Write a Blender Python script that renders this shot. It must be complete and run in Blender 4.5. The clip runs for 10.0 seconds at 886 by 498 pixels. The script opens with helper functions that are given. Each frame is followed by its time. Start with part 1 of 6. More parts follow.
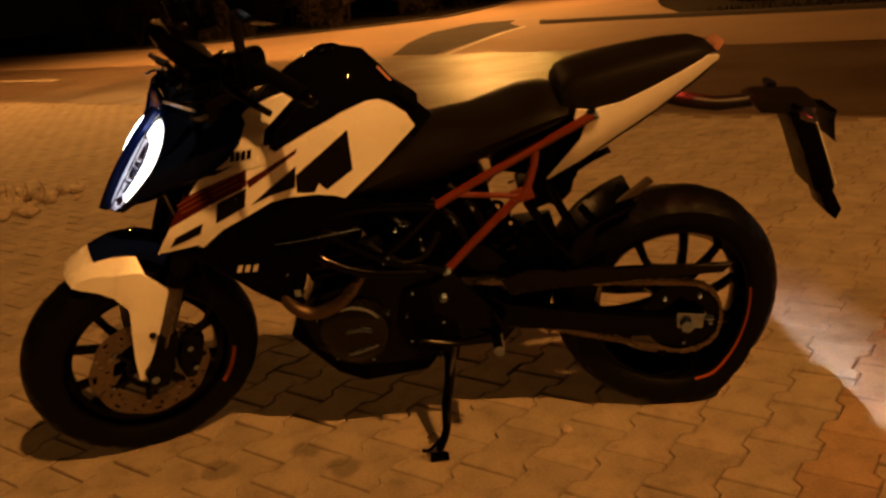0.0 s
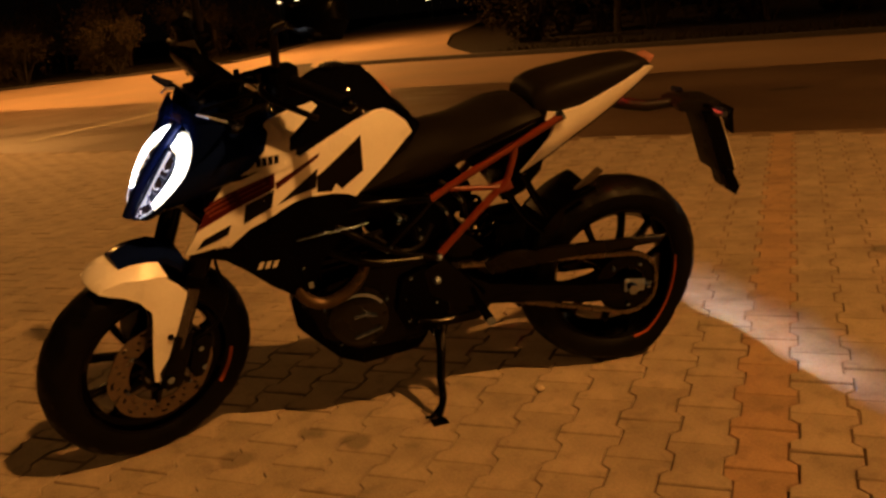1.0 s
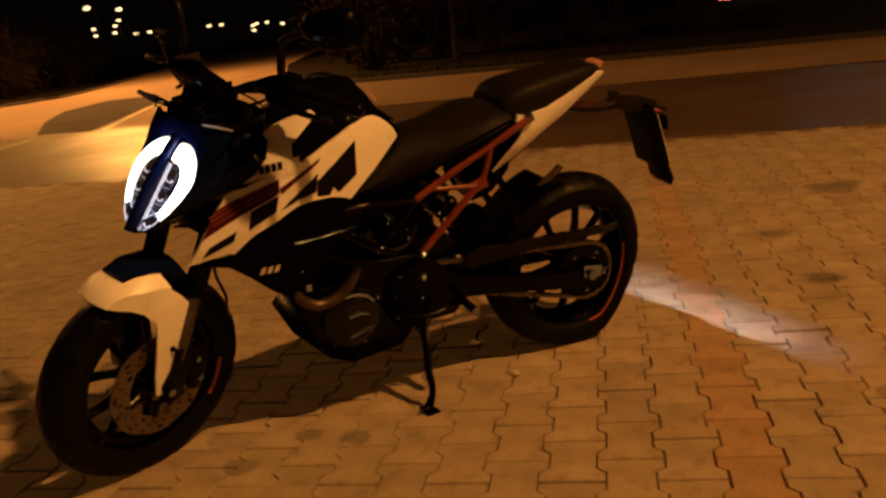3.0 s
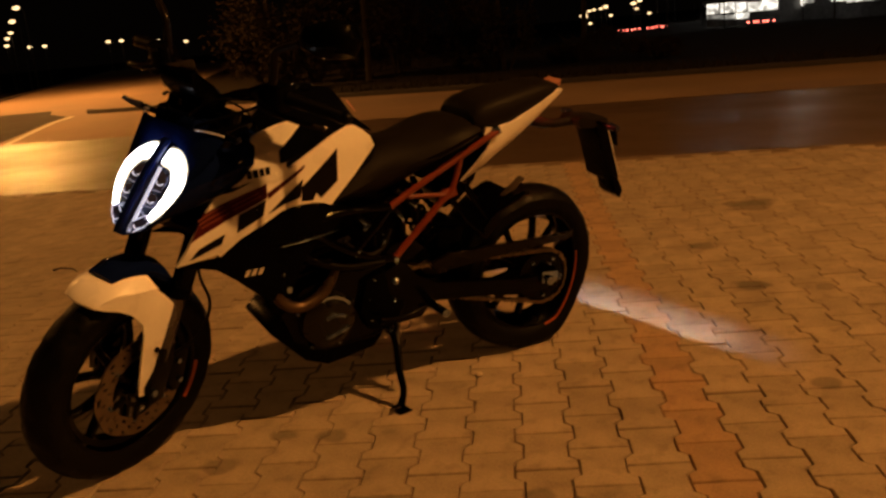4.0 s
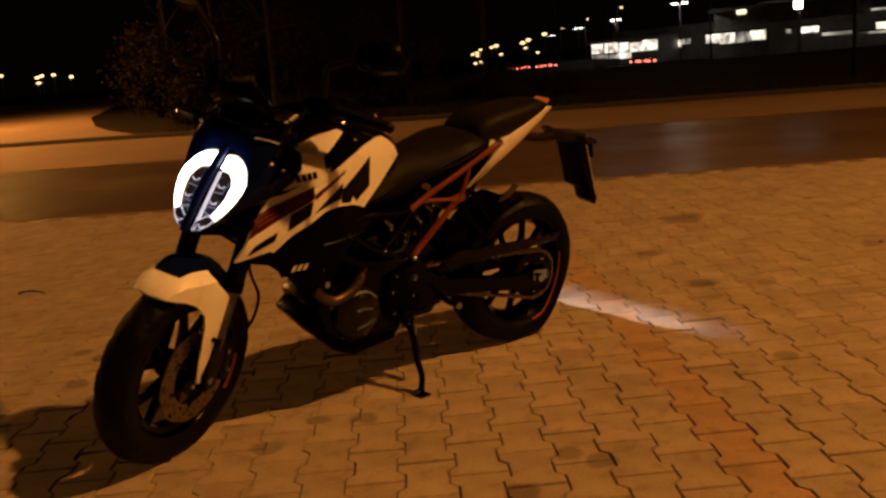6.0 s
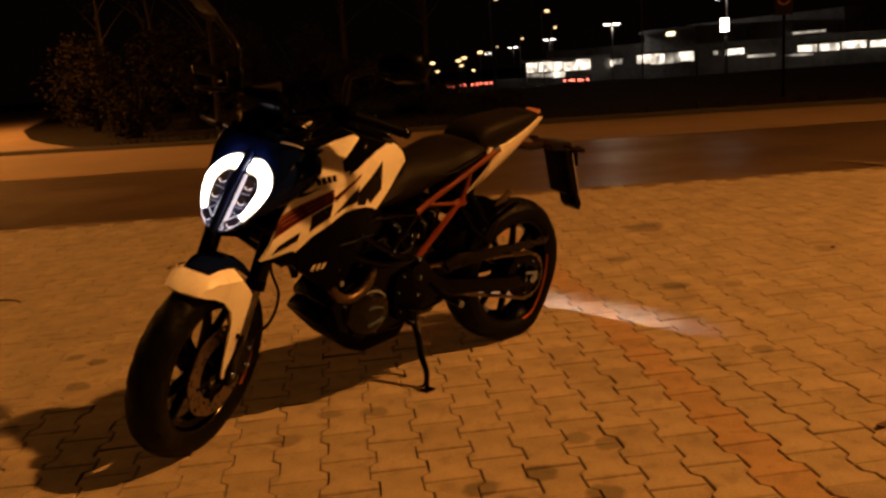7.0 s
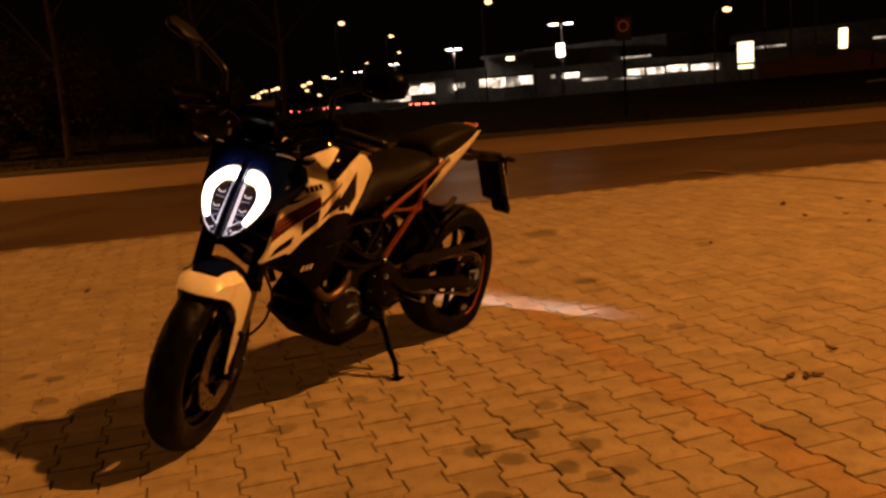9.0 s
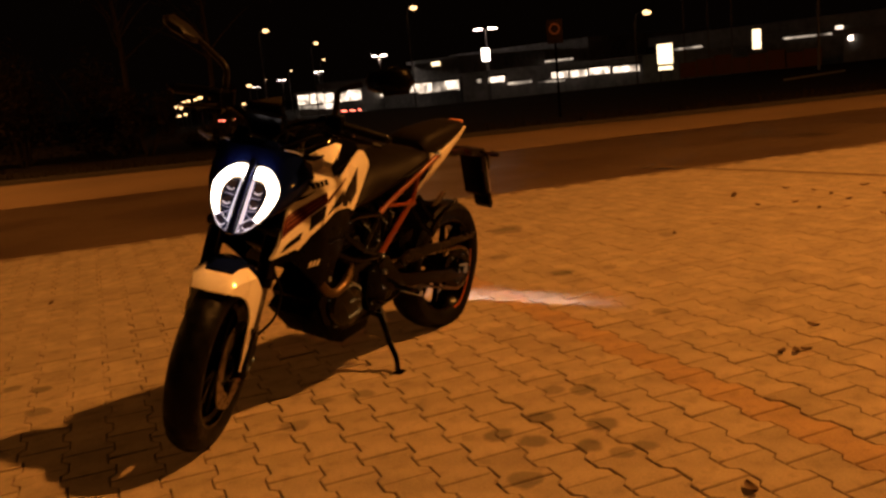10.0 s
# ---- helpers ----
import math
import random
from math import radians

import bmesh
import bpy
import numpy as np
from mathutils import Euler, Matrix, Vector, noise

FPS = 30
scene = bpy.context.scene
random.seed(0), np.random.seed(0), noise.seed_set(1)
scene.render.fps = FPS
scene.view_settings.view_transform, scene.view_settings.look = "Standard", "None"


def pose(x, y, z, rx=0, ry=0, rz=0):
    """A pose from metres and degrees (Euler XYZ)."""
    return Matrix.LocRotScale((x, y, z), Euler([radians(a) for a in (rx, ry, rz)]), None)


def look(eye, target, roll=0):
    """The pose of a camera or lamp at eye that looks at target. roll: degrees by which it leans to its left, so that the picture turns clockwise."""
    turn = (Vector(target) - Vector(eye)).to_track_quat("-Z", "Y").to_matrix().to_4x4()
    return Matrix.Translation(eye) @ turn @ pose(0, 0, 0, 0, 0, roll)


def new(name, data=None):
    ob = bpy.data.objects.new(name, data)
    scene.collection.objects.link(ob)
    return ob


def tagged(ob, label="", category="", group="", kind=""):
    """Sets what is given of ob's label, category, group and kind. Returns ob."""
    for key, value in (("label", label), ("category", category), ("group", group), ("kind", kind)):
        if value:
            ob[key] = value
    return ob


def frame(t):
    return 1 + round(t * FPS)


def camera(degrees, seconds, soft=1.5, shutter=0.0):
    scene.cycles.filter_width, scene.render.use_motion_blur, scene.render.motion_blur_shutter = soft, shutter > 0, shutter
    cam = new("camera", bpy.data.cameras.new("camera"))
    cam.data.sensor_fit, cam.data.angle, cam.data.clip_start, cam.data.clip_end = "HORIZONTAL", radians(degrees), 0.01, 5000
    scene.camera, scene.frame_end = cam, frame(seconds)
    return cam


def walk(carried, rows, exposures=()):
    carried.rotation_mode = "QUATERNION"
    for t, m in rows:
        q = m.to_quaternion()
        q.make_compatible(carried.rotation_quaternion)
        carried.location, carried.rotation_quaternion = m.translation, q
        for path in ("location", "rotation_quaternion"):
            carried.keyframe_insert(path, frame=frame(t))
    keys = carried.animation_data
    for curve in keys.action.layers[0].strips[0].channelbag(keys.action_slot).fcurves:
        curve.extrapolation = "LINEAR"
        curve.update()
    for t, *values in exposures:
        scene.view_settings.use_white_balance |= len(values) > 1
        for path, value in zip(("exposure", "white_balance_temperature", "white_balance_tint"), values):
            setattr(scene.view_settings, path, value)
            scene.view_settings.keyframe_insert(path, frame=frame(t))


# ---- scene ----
from mathutils import geometry
cam = camera(54.5, 10.0, soft=2.7)
PATH = [
    (0, (-0.525, -2.172, 1.128), (-0.552, -0.259, 0.546), -6.5),
    (0.5, (-0.963, -2.394, 1.145), (-0.591, -0.508, 0.591), -6.0),
    (1, (-1.083, -2.442, 1.138), (-0.629, -0.57, 0.598), -6.5),
    (1.5, (-1.19, -2.445, 1.117), (-0.662, -0.59, 0.588), -7.2),
    (2, (-1.333, -2.444, 1.122), (-0.713, -0.617, 0.593), -7.7),
    (2.5, (-1.43, -2.446, 1.137), (-0.723, -0.651, 0.609), -7.7),
    (4, (-1.770, -2.466, 1.141), (-0.759, -0.812, 0.649), -5.4),
    (4.5, (-1.899, -2.493, 1.151), (-0.821, -0.878, 0.671), -4.7),
    (5, (-2.023, -2.515, 1.149), (-0.887, -0.935, 0.688), -4.5),
    (5.5, (-2.140, -2.514, 1.130), (-0.965, -0.957, 0.687), -4.8),
    (7, (-2.562, -2.465, 1.128), (-1.223, -1.035, 0.721), -4.2),
    (7.5, (-2.692, -2.452, 1.131), (-1.288, -1.082, 0.743), -3.5),
    (8, (-2.852, -2.441, 1.133), (-1.374, -1.147, 0.757), -3.5),
    (8.5, (-2.985, -2.431, 1.143), (-1.455, -1.198, 0.769), -3.8),
    (9, (-3.102, -2.383, 1.14), (-1.528, -1.209, 0.761), -4.6),
    (9.5, (-3.199, -2.295, 1.123), (-1.584, -1.178, 0.745), -5.3),
    (10, (-3.296, -2.189, 1.123), (-1.631, -1.149, 0.743), -5.6),
]
walk(cam, [(t, look(eye, target, roll)) for t, eye, target, roll in PATH],
     [(0, -0.2, 6500, 10), (2.5, -0.1, 6500, 10), (4, -0.26, 6500, 12), (5.5, -0.26, 6650, 13), (7, 0.0, 7200, 17), (8.5, 0.08, 7650, 23), (10, 0.14, 7950, 25)])

# ---------------------------------------------------------------- night light
world = bpy.data.worlds.new("night")
scene.world = world
world.use_nodes = True
world.node_tree.nodes["Background"].inputs[0].default_value = (0.010, 0.006, 0.004, 1)
world.node_tree.nodes["Background"].inputs[1].default_value = 0.10

SODIUM = (1.0, 0.405, 0.085)


def lamp_light(name, place, power, colour, radius=0.2, kind="POINT"):
    data = bpy.data.lights.new(name, kind)
    data.energy, data.color, data.shadow_soft_size = power, colour, radius
    ob = new(name, data)
    ob.location = place
    return ob


# the street lamp beside the forecourt, an added fill lamp, and those over the road and the side road
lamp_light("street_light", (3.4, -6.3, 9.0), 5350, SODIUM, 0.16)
# unseen fill lamp, added to lift the motorcycle's shaded left side
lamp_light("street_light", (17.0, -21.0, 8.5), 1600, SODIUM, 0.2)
# both out of view; the second is added to brighten the road's left
for place, power, cone in (((1.8, 30.5, 7.0), 10000, 168), ((-7.0, 18.5, 8.5), 11000, 145)):
    hood = lamp_light("street_light", place, power, SODIUM, 0.2, "SPOT").data
    hood.spot_size, hood.spot_blend = radians(cone), 0.5
lamp_light("street_light", (30.4, 19.4, 9.0), 120, SODIUM, 0.2)
# white lamps of the car park before the shops
for place, power in (((102.9, 54.0, 7.2), 160), ((199.1, 161.1, 7.1), 2200), ((144.4, 100.8, 7.1), 2800), ((245.0, 215.5, 7.0), 2200)):
    lamp_light("car_park_light", place, power, (1.0, 0.93, 0.84), 0.4)


# ---------------------------------------------------------------- materials
def mat(name, base, rough=0.5, metal=0.0, vary=0.15, scale=8.0, fine=120.0, bump=0.1, coat=0.0, rough_vary=0.12, spec=0.5, emit=None, power=0.0, depth=0.002):
    m = bpy.data.materials.new(name)
    m.use_nodes = True
    nt = m.node_tree
    b = nt.nodes["Principled BSDF"]
    b.inputs["Roughness"].default_value, b.inputs["Metallic"].default_value = rough, metal
    b.inputs["Specular IOR Level"].default_value = spec
    b.inputs["Coat Weight"].default_value = coat
    b.inputs["Coat Roughness"].default_value = 0.06
    tc = nt.nodes.new("ShaderNodeTexCoord")
    n1, n2 = nt.nodes.new("ShaderNodeTexNoise"), nt.nodes.new("ShaderNodeTexNoise")
    for n, sc in ((n1, scale), (n2, fine)):
        n.inputs["Scale"].default_value, n.inputs["Detail"].default_value = sc, 5
        nt.links.new(tc.outputs["Object"], n.inputs["Vector"])
    add = nt.nodes.new("ShaderNodeMix")
    add.data_type = "FLOAT"
    add.inputs[0].default_value = 0.4
    nt.links.new(n1.outputs["Fac"], add.inputs[2])
    nt.links.new(n2.outputs["Fac"], add.inputs[3])
    ramp = nt.nodes.new("ShaderNodeMapRange")
    ramp.inputs[1].default_value, ramp.inputs[2].default_value = 0.3, 0.7
    ramp.inputs[3].default_value, ramp.inputs[4].default_value = 1 - vary, 1 + vary
    nt.links.new(add.outputs[0], ramp.inputs[0])
    mul = nt.nodes.new("ShaderNodeMix")
    mul.data_type, mul.blend_type = "RGBA", "MULTIPLY"
    mul.inputs[0].default_value = 1.0
    mul.inputs[6].default_value = (*base, 1)
    nt.links.new(ramp.outputs[0], mul.inputs[7])
    nt.links.new(mul.outputs[2], b.inputs["Base Color"])
    rr = nt.nodes.new("ShaderNodeMapRange")
    rr.inputs[1].default_value, rr.inputs[2].default_value = 0.3, 0.7
    rr.inputs[3].default_value, rr.inputs[4].default_value = max(rough - rough_vary, 0.02), min(rough + rough_vary, 1)
    nt.links.new(n1.outputs["Fac"], rr.inputs[0])
    nt.links.new(rr.outputs[0], b.inputs["Roughness"])
    if bump:
        bp = nt.nodes.new("ShaderNodeBump")
        bp.inputs["Strength"].default_value, bp.inputs["Distance"].default_value = bump, depth
        nt.links.new(n2.outputs["Fac"], bp.inputs["Height"])
        nt.links.new(bp.outputs[0], b.inputs["Normal"])
    if emit:
        b.inputs["Emission Color"].default_value, b.inputs["Emission Strength"].default_value = (*emit, 1), power
    return m


white_paint = mat("white_paint", (0.91, 0.89, 0.85), 0.32, vary=0.05, bump=0.02, coat=0.5)
black_gloss = mat("black_gloss", (0.002, 0.002, 0.003), 0.03, spec=0.12, vary=0.2, bump=0.0, rough_vary=0.015)
navy_gloss = mat("navy_gloss", (0.0025, 0.006, 0.040), 0.08, spec=0.07, vary=0.2, bump=0.0, rough_vary=0.03)
black_plastic = mat("black_plastic", (0.0009, 0.0008, 0.0008), 0.3, spec=0.035, vary=0.25, bump=0.15)
worn_black = mat("worn_black", (0.0065, 0.005, 0.0038), 0.4, spec=0.15, vary=0.3, bump=0.1)
dark_alloy = mat("dark_alloy", (0.14, 0.13, 0.13), 0.3, 0.9, vary=0.3, bump=0.08)
brown_plastic = mat("brown_plastic", (0.0026, 0.0017, 0.0010), 0.3, spec=0.2, vary=0.3, bump=0.15)
seat_vinyl = mat("seat_vinyl", (0.0080, 0.0060, 0.0042), 0.55, spec=0.09, vary=0.25, fine=260, bump=0.3)
grip_rubber = mat("grip_rubber", (0.0016, 0.0014, 0.0014), 0.5, spec=0.05, vary=0.3, bump=0.3)
rubber = mat("rubber", (0.0026, 0.0023, 0.0021), 0.5, spec=0.09, vary=0.55, scale=22, bump=0.35)
black_metal = mat("black_metal", (0.0007, 0.0006, 0.0006), 0.15, 0.0, spec=0.12, vary=0.25, bump=0.1)
engine_metal = mat("engine_metal", (0.0010, 0.0008, 0.0006), 0.17, 0.0, spec=0.14, vary=0.3, bump=0.2)
cover_metal = mat("cover_metal", (0.0045, 0.0034, 0.0022), 0.24, 0.0, spec=0.3, vary=0.3, bump=0.12)
bare_metal = mat("bare_metal", (0.34, 0.46, 0.68), 0.2, 1.0, vary=0.25, bump=0.08)
disc_steel = mat("disc_steel", (0.2, 0.165, 0.14), 0.36, 0.9, vary=0.25, scale=30, bump=0.1)
chrome = mat("chrome", (0.75, 0.74, 0.72), 0.12, 1.0, vary=0.08, bump=0.02)
orange_frame = mat("orange_frame", (0.16, 0.024, 0.006), 0.42, vary=0.12, bump=0.05, coat=0.3)
orange_tape = mat("orange_tape", (0.38, 0.075, 0.015), 0.4, vary=0.15, bump=0.02)
decal_black = mat("decal_black", (0.004, 0.003, 0.003), 0.35, spec=0.08, vary=0.2, bump=0.0)
decal_maroon = mat("decal_maroon", (0.06, 0.008, 0.006), 0.4, spec=0.15, vary=0.2, bump=0.0)
decal_orange = mat("decal_orange", (0.17, 0.04, 0.018), 0.4, vary=0.15, bump=0.0)
decal_white = mat("decal_white", (0.75, 0.73, 0.7), 0.4, vary=0.08, bump=0.0)
red_lens = mat("red_lens", (0.5, 0.24, 0.18), 0.2, vary=0.1, bump=0.02, coat=0.5)
grey_lens = mat("grey_lens", (0.05, 0.06, 0.13), 0.12, vary=0.15, bump=0.02, coat=0.5)
# faint glow put in for lamp light caught by the lower lens
lens_glint = mat("lens_glint", (0.2, 0.2, 0.3), 0.14, vary=0.2, bump=0.02, coat=0.4, emit=(0.62, 0.62, 0.95), power=0.22)
dark_lens = mat("dark_lens", (0.02, 0.024, 0.05), 0.1, 0.2, vary=0.3, bump=0.02)
led_glow = mat("led_glow", (0.9, 0.9, 0.95), 0.3, emit=(0.92, 0.95, 1.0), power=16.0)
# dimmer cream glow that imitates the soft rim of the white light
led_edge = mat("led_edge", (0.8, 0.75, 0.6), 0.3, emit=(1.0, 0.86, 0.60), power=1.1)
# inner LED strips, and a glow standing for reflections inside the lamp
led_and_glint = mat("led_and_glint", (0.6, 0.6, 0.7), 0.2, emit=(0.75, 0.8, 1.0), power=0.9)
# faint glow in place of lamp light on the lens dividers
divider_glint = mat("divider_glint", (0.2, 0.2, 0.3), 0.2, emit=(0.6, 0.65, 1.0), power=0.3)
mirror_glass = mat("mirror_glass", (0.8, 0.8, 0.8), 0.03, 1.0, vary=0.02, bump=0.0, rough_vary=0.01)
screen_glass = mat("screen_glass", (0.05, 0.05, 0.05), 0.2, vary=0.1, bump=0.0)
# pale bluish metal that stands for white glints on cowl and bracket
pale_glint = mat("pale_glint", (0.42, 0.50, 0.78), 0.3, 0.6, vary=0.3, bump=0.03)
chain_metal = mat("chain_metal", (0.17, 0.15, 0.125), 0.26, 0.9, vary=0.3, bump=0.2)


# ---------------------------------------------------------------- mesh helpers
def part(name, bm, material, parent=None, label="", smooth=True):
    me = bpy.data.meshes.new(name)
    bmesh.ops.recalc_face_normals(bm, faces=bm.faces)
    bm.to_mesh(me)
    bm.free()
    me.materials.append(material)
    if smooth:
        for p in me.polygons:
            p.use_smooth = True
        me.set_sharp_from_angle(angle=radians(34))
    ob = new(name, me)
    ob.parent = parent
    if label:
        ob["label"] = label
    return ob


def catmull(pts, n=6):
    pts = [Vector(p) for p in pts]
    if len(pts) < 3:
        return pts
    ext = [2 * pts[0] - pts[1]] + pts + [2 * pts[-1] - pts[-2]]
    out = []
    for i in range(1, len(ext) - 2):
        a, b, c, d = ext[i - 1:i + 3]
        for k in range(n):
            t = k / n
            out.append(0.5 * ((2 * b) + (c - a) * t + (2 * a - 5 * b + 4 * c - d) * t * t + (3 * b - a - 3 * c + d) * t ** 3))
    return out + [pts[-1]]


def skin(bm, rings, close=True, caps=True):
    vs = [[bm.verts.new(p) for p in ring] for ring in rings]
    n = len(rings[0])
    for a, b in zip(vs, vs[1:]):
        for i in range(n if close else n - 1):
            j = (i + 1) % n
            bm.faces.new((a[i], a[j], b[j], b[i]))
    if caps:
        bm.faces.new(vs[0])
        bm.faces.new(list(reversed(vs[-1])))
    return vs


def tube(pts, r, bm=None, seg=12, smooth=6, flat=1.0):
    """A round bar along a smooth line; r: one radius or one for each end."""
    bm = bm or bmesh.new()
    line = catmull(pts, smooth)
    r0, r1 = r if isinstance(r, tuple) else (r, r)
    rings, side = [], None
    for i, p in enumerate(line):
        d = (line[min(i + 1, len(line) - 1)] - line[max(i - 1, 0)]).normalized()
        if side is None:
            side = d.orthogonal().normalized()
        side = (side - d * side.dot(d)).normalized()
        up = d.cross(side)
        rr = r0 + (r1 - r0) * i / (len(line) - 1)
        rings.append([p + rr * (math.cos(a) * side + flat * math.sin(a) * up) for a in (2 * math.pi * k / seg for k in range(seg))])
    skin(bm, rings)
    return bm


def lathe(profile, centre, bm=None, seg=48, start=0.0, sweep=360.0):
    """Turns a closed profile of (radius, y) about the y axis through centre."""
    bm = bm or bmesh.new()
    full = sweep >= 360
    n = seg if full else seg + 1
    rings = []
    for k in range(n):
        a = radians(start + sweep * k / seg)
        rings.append([Vector((centre[0] + r * math.cos(a), centre[1] + y, centre[2] + r * math.sin(a))) for r, y in profile])
    if full:
        rings.append(rings[0])
        vs = [[bm.verts.new(p) for p in ring] for ring in rings[:-1]]
        vs.append(vs[0])
        m = len(profile)
        for a, b in zip(vs, vs[1:]):
            for i in range(m):
                j = (i + 1) % m
                bm.faces.new((a[i], a[j], b[j], b[i]))
    else:
        skin(bm, rings)
    return bm


def cyl(a, b, r, bm=None, seg=20, r2=None):
    return tube([a, b], (r, r if r2 is None else r2), bm, seg)


def dome(a, b, r, bm=None, seg=10):
    """A short bolt with a rounded head at b."""
    a, b = Vector(a), Vector(b)
    u = (b - a).normalized()
    side = u.orthogonal().normalized()
    up = u.cross(side)
    bm = bm or bmesh.new()
    rings = []
    for o, k in ((a, 1.0), (b - u * 0.3 * r, 1.0), (b + u * 0.1 * r, 0.86), (b + u * 0.4 * r, 0.55), (b + u * 0.52 * r, 0.15)):
        rings.append([o + r * k * (math.cos(t) * side + math.sin(t) * up) for t in (2 * math.pi * i / seg for i in range(seg))])
    skin(bm, rings)
    return bm


def prism(poly, y0, y1, bm=None, bevel=0.0, shrink=None):
    """A plate with the outline poly (x, z) from y0 to y1."""
    bm = bm or bmesh.new()
    a = [bm.verts.new((x, y0, z)) for x, z in poly]
    b = [bm.verts.new((x, y1, z)) for x, z in poly]
    n = len(poly)
    faces = [bm.faces.new(a), bm.faces.new(list(reversed(b)))]
    for i in range(n):
        faces.append(bm.faces.new((a[i], a[(i + 1) % n], b[(i + 1) % n], b[i])))
    if bevel:
        edges = {e for f in faces for e in f.edges}
        bmesh.ops.bevel(bm, geom=list(edges), offset=bevel, segments=2, affect="EDGES", profile=0.6)
    return bm


def box(x0, x1, y0, y1, z0, z1, bm=None, bevel=0.0):
    return prism([(x0, z0), (x1, z0), (x1, z1), (x0, z1)], y0, y1, bm, bevel)


def curved(poly, half, side=-1, out=0.0, thick=0.004, step=0.022, bm=None):
    """A thin panel with the outline poly (x, z), bent over the flank y = side * half(x, z), standing out metres proud of it."""
    bm = bm or bmesh.new()
    f = bm.faces.new([bm.verts.new((x, 0, z)) for x, z in poly])
    xs, zs = [p[0] for p in poly], [p[1] for p in poly]
    geom = [f] + list(f.edges) + list(f.verts)
    for axis, lo, hi in ((0, min(xs), max(xs)), (2, min(zs), max(zs))):
        v = lo + step
        while v < hi - 0.003:
            co, no = Vector((0, 0, 0)), Vector((0, 0, 0))
            co[axis], no[axis] = v, 1
            g = bmesh.ops.bisect_plane(bm, geom=list(bm.faces) + list(bm.edges) + list(bm.verts), plane_co=co, plane_no=no, dist=1e-6)
            v += step
    for v in bm.verts:
        v.co.y = side * (half(v.co.x, v.co.z) + out)
    if thick:
        r = bmesh.ops.extrude_face_region(bm, geom=list(bm.faces))
        for v in r["geom"]:
            if isinstance(v, bmesh.types.BMVert):
                v.co.y -= side * thick
    return bm


def ring_section(x, zb, zt, half, top=0.5, low=0.8, n=20, y0=0.0, sq=2.6):
    """One closed body section at x: full width half, rounded like a super-ellipse."""
    out = []
    zc, h = (zb + zt) / 2, (zt - zb) / 2
    for k in range(n):
        a = 2 * math.pi * k / n
        c, s = math.cos(a), math.sin(a)
        yy = math.copysign(abs(c) ** (2 / sq), c)
        zz = math.copysign(abs(s) ** (2 / sq), s)
        w = half * (1 - (1 - top) * max(zz, 0) ** 1.5) * (1 - (1 - low) * max(-zz, 0) ** 1.5)
        out.append(Vector((x, y0 + w * yy, zc + h * zz)))
    return out


def lerp_table(x, table):
    for (x0, *a), (x1, *b) in zip(table, table[1:]):
        if x <= x1:
            t = max(0.0, (x - x0) / (x1 - x0))
            return [u + (v - u) * t for u, v in zip(a, b)]
    return list(table[-1][1:])


# ---------------------------------------------------------------- ground, paving and road
ROAD = Vector((0.726, -0.688, 0))      # along the road
ACROSS = Vector((0.688, 0.726, 0))     # from the forecourt to the far side
COL = Vector((0.598, 0.802, 0))        # along a column of paving blocks
ROW = Vector((0.802, -0.598, 0))


def strip(bm, u0, u1, n0, n1, z, steps=1):
    """A flat strip between u0 and u1 along the road and n0 and n1 across it."""
    for i in range(steps):
        a, b = u0 + (u1 - u0) * i / steps, u0 + (u1 - u0) * (i + 1) / steps
        pts = [ROAD * a + ACROSS * n0, ROAD * b + ACROSS * n0, ROAD * b + ACROSS * n1, ROAD * a + ACROSS * n1]
        bm.faces.new([bm.verts.new((p.x, p.y, z)) for p in pts])
    return bm


EDGE = 4.12
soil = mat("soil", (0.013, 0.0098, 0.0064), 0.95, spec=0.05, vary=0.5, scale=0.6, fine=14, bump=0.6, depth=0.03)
joint_sand = mat("joint_sand", (0.15, 0.10, 0.06), 0.95, vary=0.4, scale=5, fine=60, bump=0.4)
asphalt = mat("asphalt", (0.086, 0.058, 0.039), 0.43, spec=0.3, vary=0.35, scale=0.7, fine=90, bump=0.5, depth=0.004)
shoulder = mat("pale_asphalt", (0.23, 0.16, 0.107), 0.8, spec=0.15, vary=0.3, scale=0.5, fine=70, bump=0.4, depth=0.004)
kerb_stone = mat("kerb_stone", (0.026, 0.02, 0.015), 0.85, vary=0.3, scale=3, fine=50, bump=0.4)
line_paint = mat("line_paint", (0.5, 0.45, 0.36), 0.7, vary=0.4, scale=4, fine=60, bump=0.2)


def land(x, y):
    """The height of the ground: level by the road, falling away far beyond the verge."""
    s = min(1.0, max(0.0, (0.688 * x + 0.726 * y - 40) / 50))
    return -0.06 - 4.0 * s * s * (3 - 2 * s)


g = bmesh.new()
rows = []
for n in [-1500, -300, -60, 0, 20, 36] + [40 + 5 * k for k in range(11)] + [120, 300, 1500]:
    pts = [ROAD * u + ACROSS * n for u in (-1500, -300, -100, -50, 0, 50, 100, 300, 1500)]
    rows.append([(p.x, p.y, land(p.x, p.y)) for p in pts])
skin(g, rows, close=False, caps=False)
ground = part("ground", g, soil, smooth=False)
tagged(ground, "dark bare soil and rough verge around the road", "ground", kind="structure")

